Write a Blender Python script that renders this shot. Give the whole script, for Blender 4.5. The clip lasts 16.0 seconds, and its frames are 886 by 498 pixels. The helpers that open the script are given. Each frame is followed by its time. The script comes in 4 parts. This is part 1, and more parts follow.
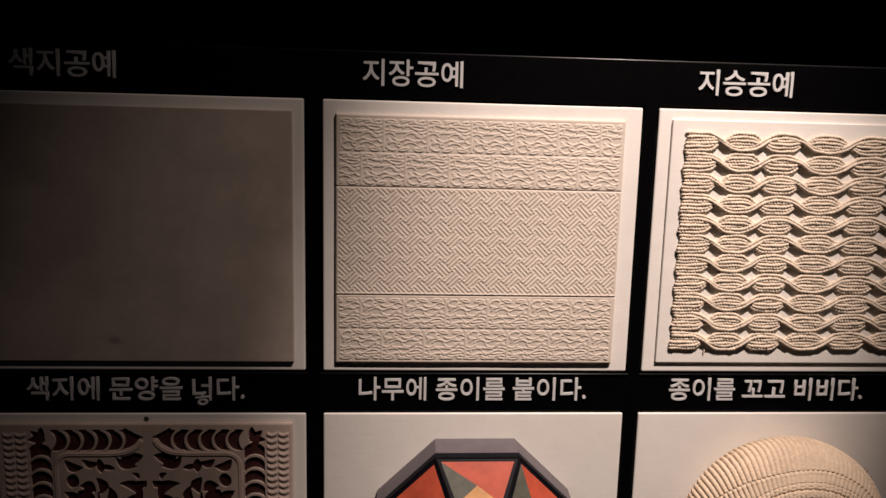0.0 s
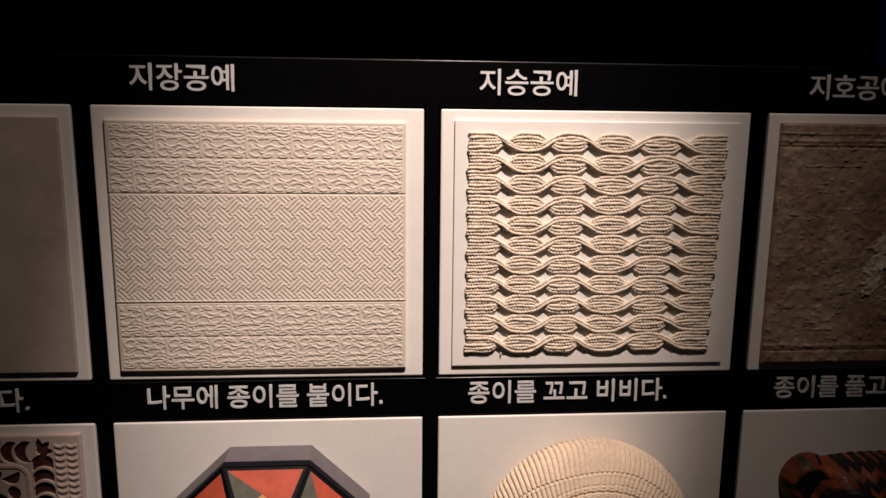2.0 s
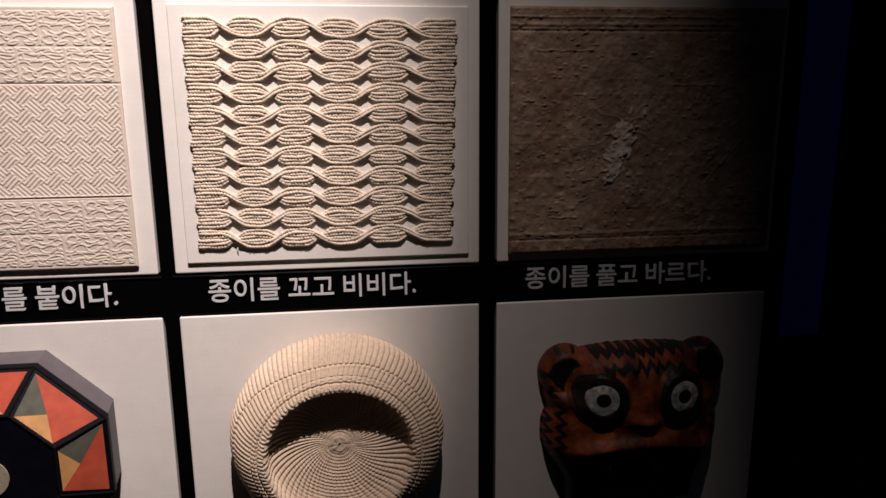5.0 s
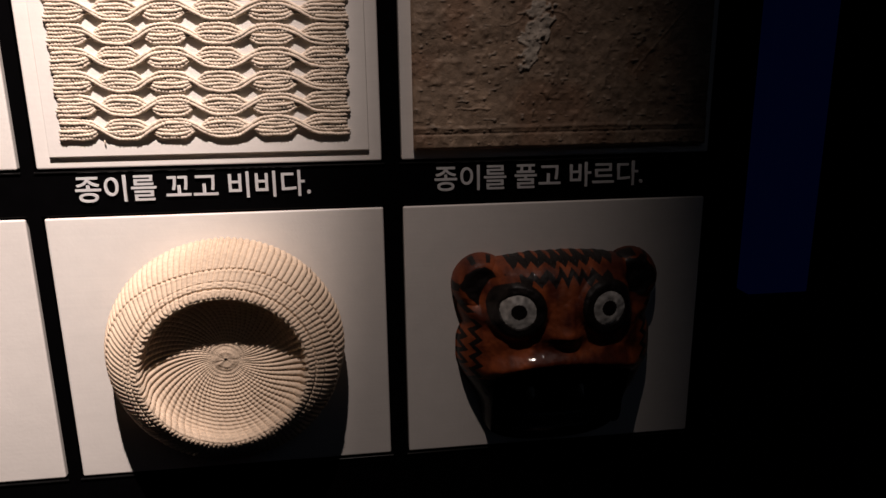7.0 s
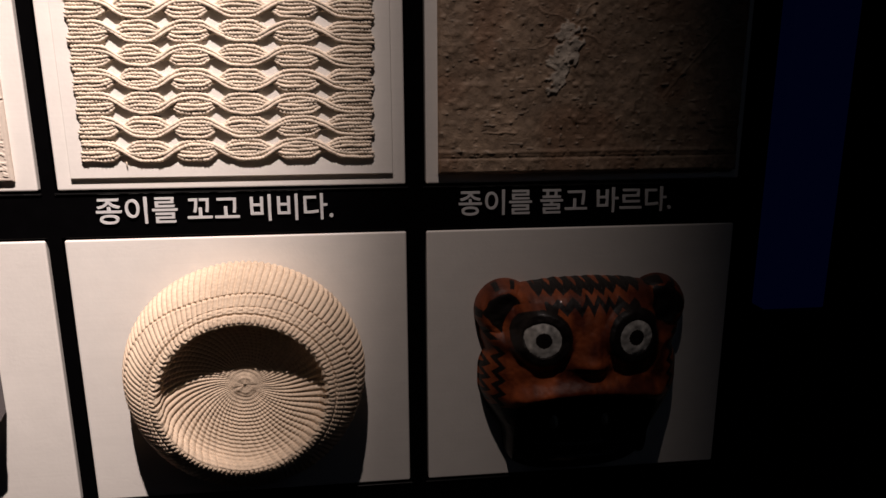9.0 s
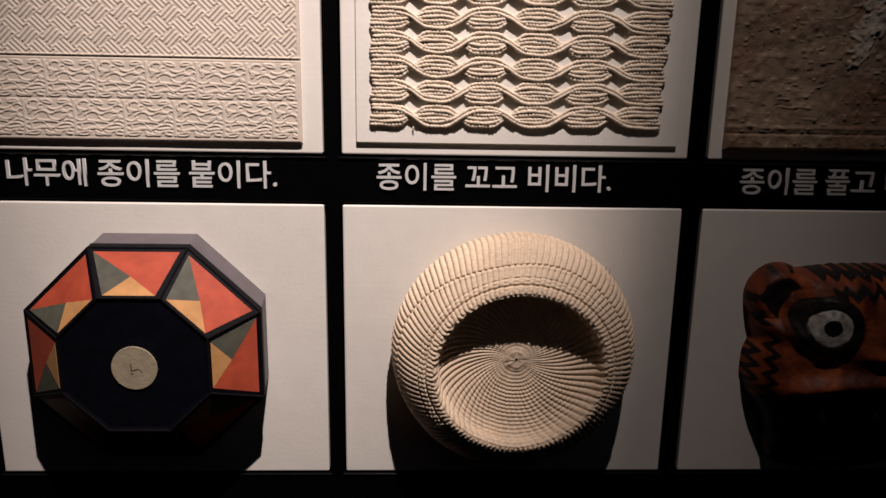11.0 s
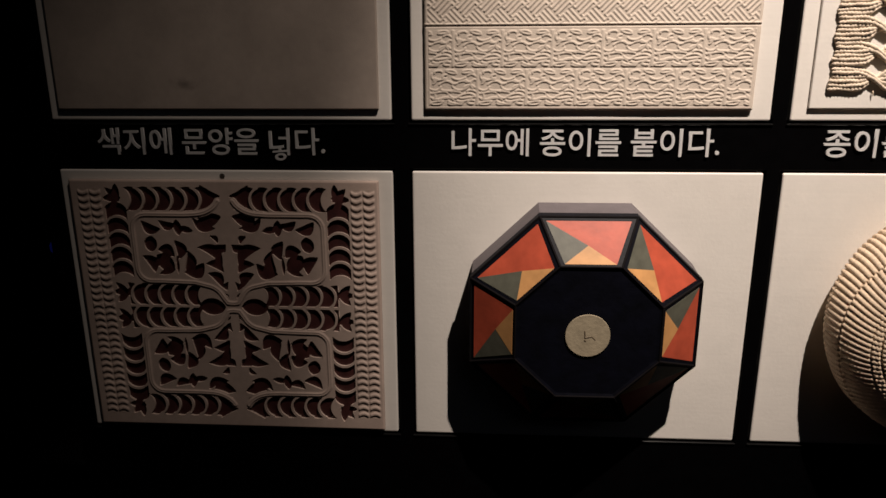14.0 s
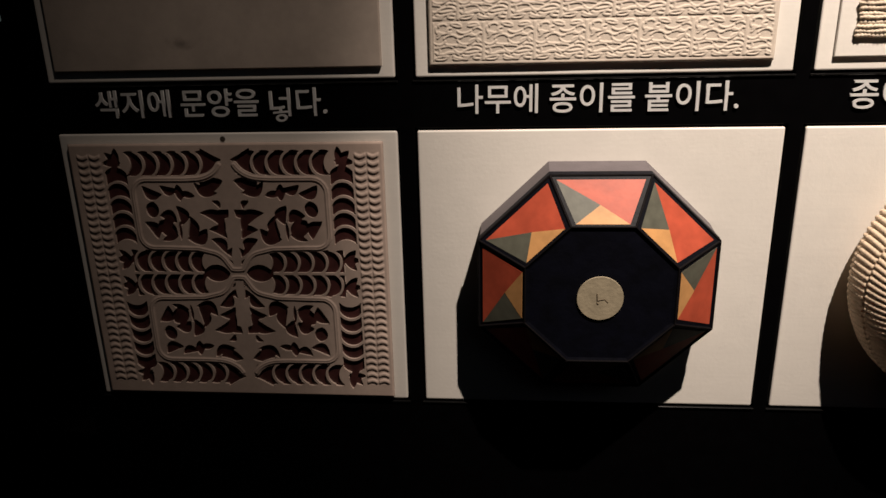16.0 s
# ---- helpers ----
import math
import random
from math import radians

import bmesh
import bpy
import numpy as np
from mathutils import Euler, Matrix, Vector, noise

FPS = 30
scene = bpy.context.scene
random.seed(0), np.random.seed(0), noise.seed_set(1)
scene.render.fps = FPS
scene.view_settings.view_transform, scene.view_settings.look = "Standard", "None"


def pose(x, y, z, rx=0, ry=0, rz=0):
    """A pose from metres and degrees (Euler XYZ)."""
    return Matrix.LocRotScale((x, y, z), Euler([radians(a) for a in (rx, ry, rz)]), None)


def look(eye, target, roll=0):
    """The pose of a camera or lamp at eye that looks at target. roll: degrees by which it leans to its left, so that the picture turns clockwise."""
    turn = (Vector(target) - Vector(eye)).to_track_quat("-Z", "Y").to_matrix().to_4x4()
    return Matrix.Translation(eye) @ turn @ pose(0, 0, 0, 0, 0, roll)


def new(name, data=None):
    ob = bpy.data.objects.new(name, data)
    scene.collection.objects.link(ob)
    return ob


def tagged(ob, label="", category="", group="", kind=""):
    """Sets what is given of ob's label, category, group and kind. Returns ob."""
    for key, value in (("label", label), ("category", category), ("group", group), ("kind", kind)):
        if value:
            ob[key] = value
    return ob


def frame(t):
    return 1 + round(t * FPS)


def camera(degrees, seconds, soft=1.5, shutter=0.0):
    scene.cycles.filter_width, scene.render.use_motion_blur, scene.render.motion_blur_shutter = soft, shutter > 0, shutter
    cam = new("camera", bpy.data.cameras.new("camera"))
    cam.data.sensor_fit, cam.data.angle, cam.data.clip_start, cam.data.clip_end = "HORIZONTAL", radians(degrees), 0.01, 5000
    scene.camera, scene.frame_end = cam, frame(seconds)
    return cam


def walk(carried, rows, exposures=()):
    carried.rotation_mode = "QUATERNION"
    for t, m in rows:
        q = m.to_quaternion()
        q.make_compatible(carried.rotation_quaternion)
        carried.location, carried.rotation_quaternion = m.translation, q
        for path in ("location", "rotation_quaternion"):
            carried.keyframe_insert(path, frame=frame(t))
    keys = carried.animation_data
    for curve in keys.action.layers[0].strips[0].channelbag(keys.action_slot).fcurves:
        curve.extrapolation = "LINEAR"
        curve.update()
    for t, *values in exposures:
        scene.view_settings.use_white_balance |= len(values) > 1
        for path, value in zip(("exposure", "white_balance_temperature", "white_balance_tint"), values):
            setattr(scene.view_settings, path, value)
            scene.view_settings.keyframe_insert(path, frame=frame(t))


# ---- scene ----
cam = camera(65.2, 16.0)
PATH = [
    (0, (0.084, -0.762, 1.441), (0.213, 1.21, 1.132), 1.4),
    (0.5, (0.136, -0.766, 1.445), (0.261, 1.204, 1.129), 1.2),
    (1, (0.205, -0.754, 1.445), (0.319, 1.215, 1.118), 1.0),
    (1.5, (0.252, -0.753, 1.451), (0.37, 1.215, 1.115), 0.8),
    (2, (0.316, -0.763, 1.459), (0.463, 1.203, 1.122), 0.6),
    (2.5, (0.372, -0.777, 1.466), (0.555, 1.185, 1.128), 0.6),
    (3, (0.425, -0.792, 1.461), (0.645, 1.173, 1.159), 0.6),
    (3.5, (0.487, -0.785, 1.456), (0.723, 1.175, 1.136), 0.3),
    (4, (0.554, -0.807, 1.439), (0.81, 1.154, 1.137), -0.1),
    (4.5, (0.55, -0.81, 1.413), (0.822, 1.146, 1.092), -0.3),
    (5, (0.572, -0.794, 1.362), (0.823, 1.149, 0.961), -0.5),
    (5.2, (0.577, -0.79, 1.312), (0.867, 1.16, 0.976), -0.5),
    (7.3, (0.694, -0.742, 1.266), (0.935, 1.182, 0.776), -0.7),
    (7.5, (0.688, -0.74, 1.272), (0.926, 1.185, 0.785), -0.6),
    (7.8, (0.691, -0.736, 1.273), (0.902, 1.205, 0.839), -0.6),
    (8, (0.689, -0.731, 1.28), (0.917, 1.206, 0.836), -0.4),
    (8.2, (0.705, -0.729, 1.292), (0.939, 1.197, 0.807), -0.3),
    (10.5, (0.516, -0.715, 1.245), (0.632, 1.241, 0.845), 0.6),
    (11, (0.446, -0.696, 1.24), (0.519, 1.254, 0.804), 1.0),
    (11.5, (0.367, -0.704, 1.245), (0.401, 1.242, 0.782), 1.0),
    (12, (0.304, -0.714, 1.252), (0.302, 1.229, 0.778), 0.7),
    (12.5, (0.25, -0.71, 1.254), (0.215, 1.238, 0.8), 0.3),
    (13, (0.202, -0.705, 1.249), (0.166, 1.24, 0.785), 0.3),
    (13.5, (0.137, -0.699, 1.238), (0.061, 1.236, 0.738), 0.1),
    (14, (0.074, -0.699, 1.237), (-0.041, 1.228, 0.714), -0.2),
    (14.5, (0.027, -0.705, 1.24), (-0.116, 1.215, 0.698), -0.4),
    (15, (0.005, -0.702, 1.233), (-0.161, 1.213, 0.681), -0.5),
    (15.5, (0.039, -0.692, 1.229), (-0.136, 1.212, 0.641), -0.9),
    (16, (0.083, -0.681, 1.222), (-0.082, 1.22, 0.622), -1.3),
]
walk(cam, [(t, look(eye, target, roll)) for t, eye, target, roll in PATH],
     exposures=[(0.0, -0.03, 6500, 10), (1.5, -0.06, 6500, 10), (3.0, -0.08, 6450, 10), (5.0, 0.02, 6050, 10), (7.3, 0.50, 6250, 10), (8.2, 0.50, 6250, 10), (10.5, 0.12, 6150, 8), (11.5, 0.10, 6250, 8), (12.5, 0.08, 6400, 7), (13.5, 0.10, 6450, 5), (14.5, 0.30, 6500, 2), (15.5, 0.42, 6550, 2), (16.0, 0.40, 6600, 2)])


# ---- world and lamps ----
world = bpy.data.worlds.new("dark_hall")
scene.world = world
world.use_nodes = True
world.node_tree.nodes["Background"].inputs[0].default_value = (0.004, 0.005, 0.008, 1)
world.node_tree.nodes["Background"].inputs[1].default_value = 1.0

spot = bpy.data.lights.new("track_spot", "SPOT")
spot.energy, spot.color = 275.0, (1.0, 0.82, 0.74)
spot.spot_size, spot.spot_blend, spot.shadow_soft_size = radians(24.4), 1.0, 0.014
lamp = new("track_spot", spot)
lamp.matrix_world = look((0.63, -0.84, 2.9), (0.342, 0.0, 1.325))
tagged(lamp, kind="structure")

# the same lamp's wide, faint spill round its beam
spill = bpy.data.lights.new("track_spot_spill", "SPOT")
spill.energy, spill.color = 48.0, (1.0, 0.81, 0.725)
spill.spot_size, spill.spot_blend, spill.shadow_soft_size = radians(46), 0.92, 0.014
spill_lamp = new("track_spot_spill", spill)
spill_lamp.matrix_world = look((0.63, -0.84, 2.9), (0.34, 0.0, 1.30))
tagged(spill_lamp, kind="structure")

# weak, cool fill added high up behind the visitor for the hall's ambient light
hall = bpy.data.lights.new("added_fill", "AREA")
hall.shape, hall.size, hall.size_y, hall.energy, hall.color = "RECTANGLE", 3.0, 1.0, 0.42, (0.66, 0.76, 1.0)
added_fill_lamp = new("added_fill", hall)
added_fill_lamp.matrix_world = look((1.9, -2.8, 3.1), (0.9, 0.0, 1.1))
tagged(added_fill_lamp, kind="structure")


# ---- materials ----
def material(name, colour, rough=0.6, metal=0.0, spec=0.5, vary=0.06, scale=30.0, bump=0.0, bump_scale=400.0, stain=0.0, stain_scale=6.0, coat=0.0, attr="", smudges=(), brushed=0.0):
    """Principled paint with two scales of variation and fine relief. attr: a colour attribute that gives the base colour."""
    m = bpy.data.materials.new(name)
    m.use_nodes = True
    nt = m.node_tree
    nd, ln = nt.nodes, nt.links
    b = nd["Principled BSDF"]
    b.inputs["Roughness"].default_value = rough
    b.inputs["Metallic"].default_value = metal
    b.inputs["Specular IOR Level"].default_value = spec
    b.inputs["Coat Weight"].default_value = coat
    tc = nd.new("ShaderNodeNewGeometry")
    src = None
    if attr:
        at = nd.new("ShaderNodeAttribute")
        at.attribute_name = attr
        src = at.outputs["Color"]
    else:
        rgb = nd.new("ShaderNodeRGB")
        rgb.outputs[0].default_value = (*colour, 1)
        src = rgb.outputs[0]
    for amount, sc in ((vary, scale), (stain, stain_scale)):
        if not amount:
            continue
        n = nd.new("ShaderNodeTexNoise")
        n.inputs["Scale"].default_value = sc
        n.inputs["Detail"].default_value = 6
        ln.new(tc.outputs["Position"], n.inputs["Vector"])
        r = nd.new("ShaderNodeMapRange")
        r.inputs["From Min"].default_value, r.inputs["From Max"].default_value = 0.3, 0.7
        r.inputs["To Min"].default_value, r.inputs["To Max"].default_value = 1 - amount, 1 + amount
        ln.new(n.outputs["Fac"], r.inputs["Value"])
        mx = nd.new("ShaderNodeVectorMath")
        mx.operation = "SCALE"
        ln.new(src, mx.inputs[0])
        ln.new(r.outputs[0], mx.inputs["Scale"])
        src = mx.outputs[0]
    for sx, sy, sz, size, depth in smudges:
        off = nd.new("ShaderNodeVectorMath")
        off.operation = "SUBTRACT"
        off.inputs[1].default_value = (sx, sy, sz)
        ln.new(tc.outputs["Position"], off.inputs[0])
        warp = nd.new("ShaderNodeTexNoise")
        warp.inputs["Scale"].default_value = 120
        ln.new(tc.outputs["Position"], warp.inputs["Vector"])
        wide = nd.new("ShaderNodeVectorMath")
        wide.operation = "MULTIPLY"
        wide.inputs[1].default_value = (0.7, 1.0, 1.5)
        ln.new(off.outputs[0], wide.inputs[0])
        far = nd.new("ShaderNodeVectorMath")
        far.operation = "LENGTH"
        ln.new(wide.outputs[0], far.inputs[0])
        add = nd.new("ShaderNodeMath")
        add.operation = "MULTIPLY_ADD"
        add.inputs[1].default_value = size * 1.2
        ln.new(warp.outputs["Fac"], add.inputs[0])
        ln.new(far.outputs["Value"], add.inputs[2])
        r = nd.new("ShaderNodeMapRange")
        r.interpolation_type = "SMOOTHSTEP"
        r.inputs["From Min"].default_value, r.inputs["From Max"].default_value = size * 0.5, size * 1.7
        r.inputs["To Min"].default_value, r.inputs["To Max"].default_value = 1 - depth, 1.0
        ln.new(add.outputs[0], r.inputs["Value"])
        mx = nd.new("ShaderNodeVectorMath")
        mx.operation = "SCALE"
        ln.new(src, mx.inputs[0])
        ln.new(r.outputs[0], mx.inputs["Scale"])
        src = mx.outputs[0]
    if brushed:
        far = nd.new("ShaderNodeVectorMath")
        far.operation = "MULTIPLY"
        far.inputs[1].default_value = (9.0, 9.0, 420.0)
        ln.new(tc.outputs["Position"], far.inputs[0])
        n = nd.new("ShaderNodeTexNoise")
        n.inputs["Scale"].default_value = 1.0
        n.inputs["Detail"].default_value = 3
        ln.new(far.outputs[0], n.inputs["Vector"])
        r = nd.new("ShaderNodeMapRange")
        r.inputs["From Min"].default_value, r.inputs["From Max"].default_value = 0.3, 0.7
        r.inputs["To Min"].default_value, r.inputs["To Max"].default_value = 1 - brushed, 1 + brushed
        ln.new(n.outputs["Fac"], r.inputs["Value"])
        mx = nd.new("ShaderNodeVectorMath")
        mx.operation = "SCALE"
        ln.new(src, mx.inputs[0])
        ln.new(r.outputs[0], mx.inputs["Scale"])
        src = mx.outputs[0]
    ln.new(src, b.inputs["Base Color"])
    if bump:
        n = nd.new("ShaderNodeTexNoise")
        n.inputs["Scale"].default_value = bump_scale
        n.inputs["Detail"].default_value = 4
        ln.new(tc.outputs["Position"], n.inputs["Vector"])
        bp = nd.new("ShaderNodeBump")
        bp.inputs["Strength"].default_value = bump
        bp.inputs["Distance"].default_value = 0.001
        ln.new(n.outputs["Fac"], bp.inputs["Height"])
        ln.new(bp.outputs[0], b.inputs["Normal"])
    return m


def glow(name, colour, strength):
    m = bpy.data.materials.new(name)
    m.use_nodes = True
    b = m.node_tree.nodes["Principled BSDF"]
    b.inputs["Base Color"].default_value = (0.02, 0.02, 0.03, 1)
    b.inputs["Emission Color"].default_value = (*colour, 1)
    b.inputs["Emission Strength"].default_value = strength
    return m


M_BLACK = material("black_board_paint", (0.0013, 0.0012, 0.0014), rough=0.42, spec=0.035, vary=0.2, scale=60, bump=0.05, bump_scale=900)
M_EDGE = material("black_edge_trim", (0.010, 0.010, 0.010), rough=0.34, vary=0.3, scale=80)
M_LEDGE = material("polished_black_edge", (0.006, 0.006, 0.006), rough=0.14, vary=0.3, scale=80)
M_HALL = material("dark_hall_paint", (0.012, 0.012, 0.014), rough=0.8, spec=0.2, vary=0.2, scale=4)
M_FLOOR = material("dark_carpet", (0.02, 0.02, 0.022), rough=0.95, spec=0.1, vary=0.3, scale=90, bump=0.6, bump_scale=500)
M_PANEL = material("cream_panel_paint", (0.71, 0.675, 0.625), rough=0.55, vary=0.025, scale=45, bump=0.12, bump_scale=260, stain=0.03, stain_scale=7, brushed=0.016)
M_PAPER = material("pressed_paper", (0.565, 0.49, 0.415), rough=0.75, spec=0.25, vary=0.04, scale=160, bump=0.2, bump_scale=900, stain=0.04, stain_scale=12)
M_SMOOTH = material("smooth_grey_paper", (0.42, 0.352, 0.302), rough=0.7, spec=0.3, vary=0.04, scale=140, bump=0.1, bump_scale=700, stain=0.14, stain_scale=14, smudges=((-0.2265, -0.004, 1.216, 0.011, 0.45), (-0.052, -0.004, 1.345, 0.008, -0.15), (-0.30, -0.004, 1.40, 0.03, 0.15)))
M_PIERCED = material("pierced_grey_paper", (0.52, 0.405, 0.345), rough=0.7, spec=0.3, vary=0.05, scale=140, bump=0.1, bump_scale=700, stain=0.14, stain_scale=14)
M_LETTER = material("white_letter_acrylic", (0.54, 0.535, 0.53), rough=0.4, vary=0.02, scale=80)
M_CORD = material("twisted_paper_cord", (0.60, 0.505, 0.40), rough=0.8, spec=0.2, vary=0.12, scale=220, bump=0.5, bump_scale=1400, stain=0.08, stain_scale=30)
M_BASKET = material("woven_paper_cord", (0.60, 0.475, 0.35), rough=0.8, spec=0.2, vary=0.12, scale=260, bump=0.4, bump_scale=1500, stain=0.10, stain_scale=18)
M_RED = material("vermilion_paper", (0.39, 0.068, 0.035), spec=0.28, rough=0.5, vary=0.14, scale=70, bump=0.10, bump_scale=220, stain=0.12, stain_scale=25)
M_GREEN = material("grey_green_paper", (0.085, 0.085, 0.065), spec=0.28, rough=0.5, vary=0.18, scale=80, bump=0.10, bump_scale=220)
M_TAN = material("ochre_paper", (0.50, 0.26, 0.10), spec=0.28, rough=0.5, vary=0.14, scale=70, bump=0.10, bump_scale=220)
M_NAVY = material("blue_black_lacquer", (0.0016, 0.0018, 0.0046), spec=0.14, rough=0.55, vary=0.4, scale=60, bump=0.35, bump_scale=160)
M_STRIP = material("black_edging_paper", (0.004, 0.003, 0.0035), spec=0.1, rough=0.75, vary=0.3, scale=90, bump=0.2, bump_scale=400)
M_SIDE = material("mauve_grey_paper", (0.092, 0.079, 0.086), rough=0.5, vary=0.10, scale=60, bump=0.15, bump_scale=500)
M_MEDAL = material("tan_medallion_paper", (0.33, 0.28, 0.195), rough=0.5, vary=0.12, scale=90, bump=0.3, bump_scale=300)
M_MAROON = material("maroon_lining_paper", (0.060, 0.019, 0.018), rough=0.5, vary=0.4, scale=60)
M_ROUGH = material("rough_brown_pulp", (0.2, 0.15, 0.1), rough=0.65, vary=0.22, scale=120, bump=0.6, bump_scale=700, stain=0.22, stain_scale=20, attr="tone")
M_BEAST = material("painted_papier_mache", (0.3, 0.1, 0.04), rough=0.5, spec=0.22, vary=0.25, scale=90, bump=0.4, bump_scale=240, stain=0.25, stain_scale=35, coat=0.15, attr="tone")
M_BLUE = glow("blue_light_panel", (0.06, 0.13, 1.0), 0.0034)
M_BLUEBAR = glow("blue_light_bar", (0.04, 0.07, 1.0), 0.014)
M_WHITEBAR = glow("white_light_bar", (0.8, 1.0, 0.95), 0.03)
M_CREASE = material("tan_crease", (0.13, 0.10, 0.065), rough=0.6)
M_SPOT = material("dark_stain", (0.05, 0.04, 0.03), rough=0.6)


# ---- mesh helpers ----
def part(name, bm, mat, parent=None, label=""):
    me = bpy.data.meshes.new(name)
    bm.to_mesh(me)
    bm.free()
    me.materials.append(mat)
    ob = new(name, me)
    ob.parent = parent
    if label:
        ob["label"] = label
    return ob


def mesh_part(name, verts, faces, mat, parent=None, label="", smooth=True, tone=None):
    """One mesh from arrays of corners and four-sided faces."""
    me = bpy.data.meshes.new(name)
    me.vertices.add(len(verts))
    me.vertices.foreach_set("co", np.asarray(verts, np.float32).ravel())
    faces = np.asarray(faces, np.int32)
    me.loops.add(faces.size)
    me.loops.foreach_set("vertex_index", faces.ravel())
    me.polygons.add(len(faces))
    me.polygons.foreach_set("loop_start", np.arange(0, faces.size, 4, dtype=np.int32))
    me.polygons.foreach_set("use_smooth", np.full(len(faces), smooth))
    me.update(calc_edges=True)
    if tone is not None:
        at = me.color_attributes.new("tone", "FLOAT_COLOR", "POINT")
        rgba = np.ones((len(verts), 4), np.float32)
        rgba[:, :3] = tone
        at.data.foreach_set("color", rgba.ravel())
    me.validate()
    me.materials.append(mat)
    ob = new(name, me)
    ob.parent = parent
    if label:
        ob["label"] = label
    return ob


def box(x0, x1, y0, y1, z0, z1, bevel=0.0, segments=2):
    bm = bmesh.new()
    bmesh.ops.create_cube(bm, size=1, matrix=Matrix.Translation(((x0 + x1) / 2, (y0 + y1) / 2, (z0 + z1) / 2)) @ Matrix.Diagonal((x1 - x0, y1 - y0, z1 - z0, 1)))
    if bevel:
        bmesh.ops.bevel(bm, geom=bm.edges[:], offset=bevel, segments=segments, profile=0.5, affect="EDGES")
    return bm


def thing(name, at, label, category, group=""):
    ob = new(name)
    ob.location = at
    ob.empty_display_size = 0.02
    bpy.context.view_layer.update()
    return tagged(ob, label, category, group)


def under(ob, parent):
    """Hangs a mesh that was built in world places under its thing."""
    ob.parent = parent
    ob.matrix_parent_inverse = Matrix.Translation(parent.location).inverted()
    return ob


def smooth_noise(x, z, size, seed):
    """Value noise in 0..1 over arrays, with features of that size."""
    rng = np.random.RandomState(seed)
    table = rng.rand(64, 64)
    u, v = x / size, z / size
    i, j = np.floor(u).astype(int), np.floor(v).astype(int)
    f, g = u - i, v - j
    f, g = f * f * (3 - 2 * f), g * g * (3 - 2 * g)
    at = lambda a, b: table[a % 64, b % 64]
    return (at(i, j) * (1 - f) + at(i + 1, j) * f) * (1 - g) + (at(i, j + 1) * (1 - f) + at(i + 1, j + 1) * f) * g


def step(a, b, x):
    t = np.clip((x - a) / (b - a), 0, 1)
    return t * t * (3 - 2 * t)


def height_plate(name, x0, x1, z0, z1, y_back, pitch, height, mat, parent, label="", tone=None):
    """A plate whose face is a fine grid, raised by height(x, z) from y_back towards the room, with closed sides."""
    nx, nz = int((x1 - x0) / pitch) + 1, int((z1 - z0) / pitch) + 1
    gx, gz = np.meshgrid(np.linspace(x0, x1, nx), np.linspace(z0, z1, nz))
    h = height(gx, gz)
    face = np.stack([gx, y_back - h, gz], -1).reshape(-1, 3)
    idx = np.arange(nx * nz).reshape(nz, nx)
    quads = np.stack([idx[:-1, :-1], idx[:-1, 1:], idx[1:, 1:], idx[1:, :-1]], -1).reshape(-1, 4)
    ring = np.concatenate([idx[0, :], idx[1:, -1], idx[-1, -2::-1], idx[-2:0:-1, 0]])
    back = face[ring].copy()
    back[:, 1] = y_back
    n = len(face)
    k = np.arange(len(ring))
    k2 = (k + 1) % len(ring)
    sides = np.stack([ring[k], n + k, n + k2, ring[k2]], -1)
    t = tone(gx, gz, h).reshape(-1, 3) if tone else None
    if t is not None:
        t = np.concatenate([t, t[ring]])
    return mesh_part(name, np.concatenate([face, back]), np.concatenate([quads, sides]), mat, parent, label, tone=t)


# ---- the hall and the display board ----
COLS = ((-0.371, -0.019), (0.001, 0.351), (0.3695, 0.718), (0.7395, 1.0885))
ROWS_Z = ((1.180, 1.482), (0.832, 1.129))
BOARD = (-0.393, 1.112, 1.532)
FACE = 0.0005

for name, b in (("floor", (-5, 6, -4, 5, -0.1, 0)), ("ceiling", (-5, 6, -4, 5, 3.6, 3.7)), ("wall_south", (-5, 6, -4.1, -4, 0, 3.6)), ("wall_north", (-5, 6, 5, 5.1, 0, 3.6)),
                ("wall_west", (-5.1, -5, -4, 5, 0, 3.6)), ("wall_east", (6, 6.1, -4, 5, 0, 3.6))):
    tagged(part(name, box(*b), M_FLOOR if name == "floor" else M_HALL), "plain dark surface of the unlit hall", name.split("_")[0], kind="structure")


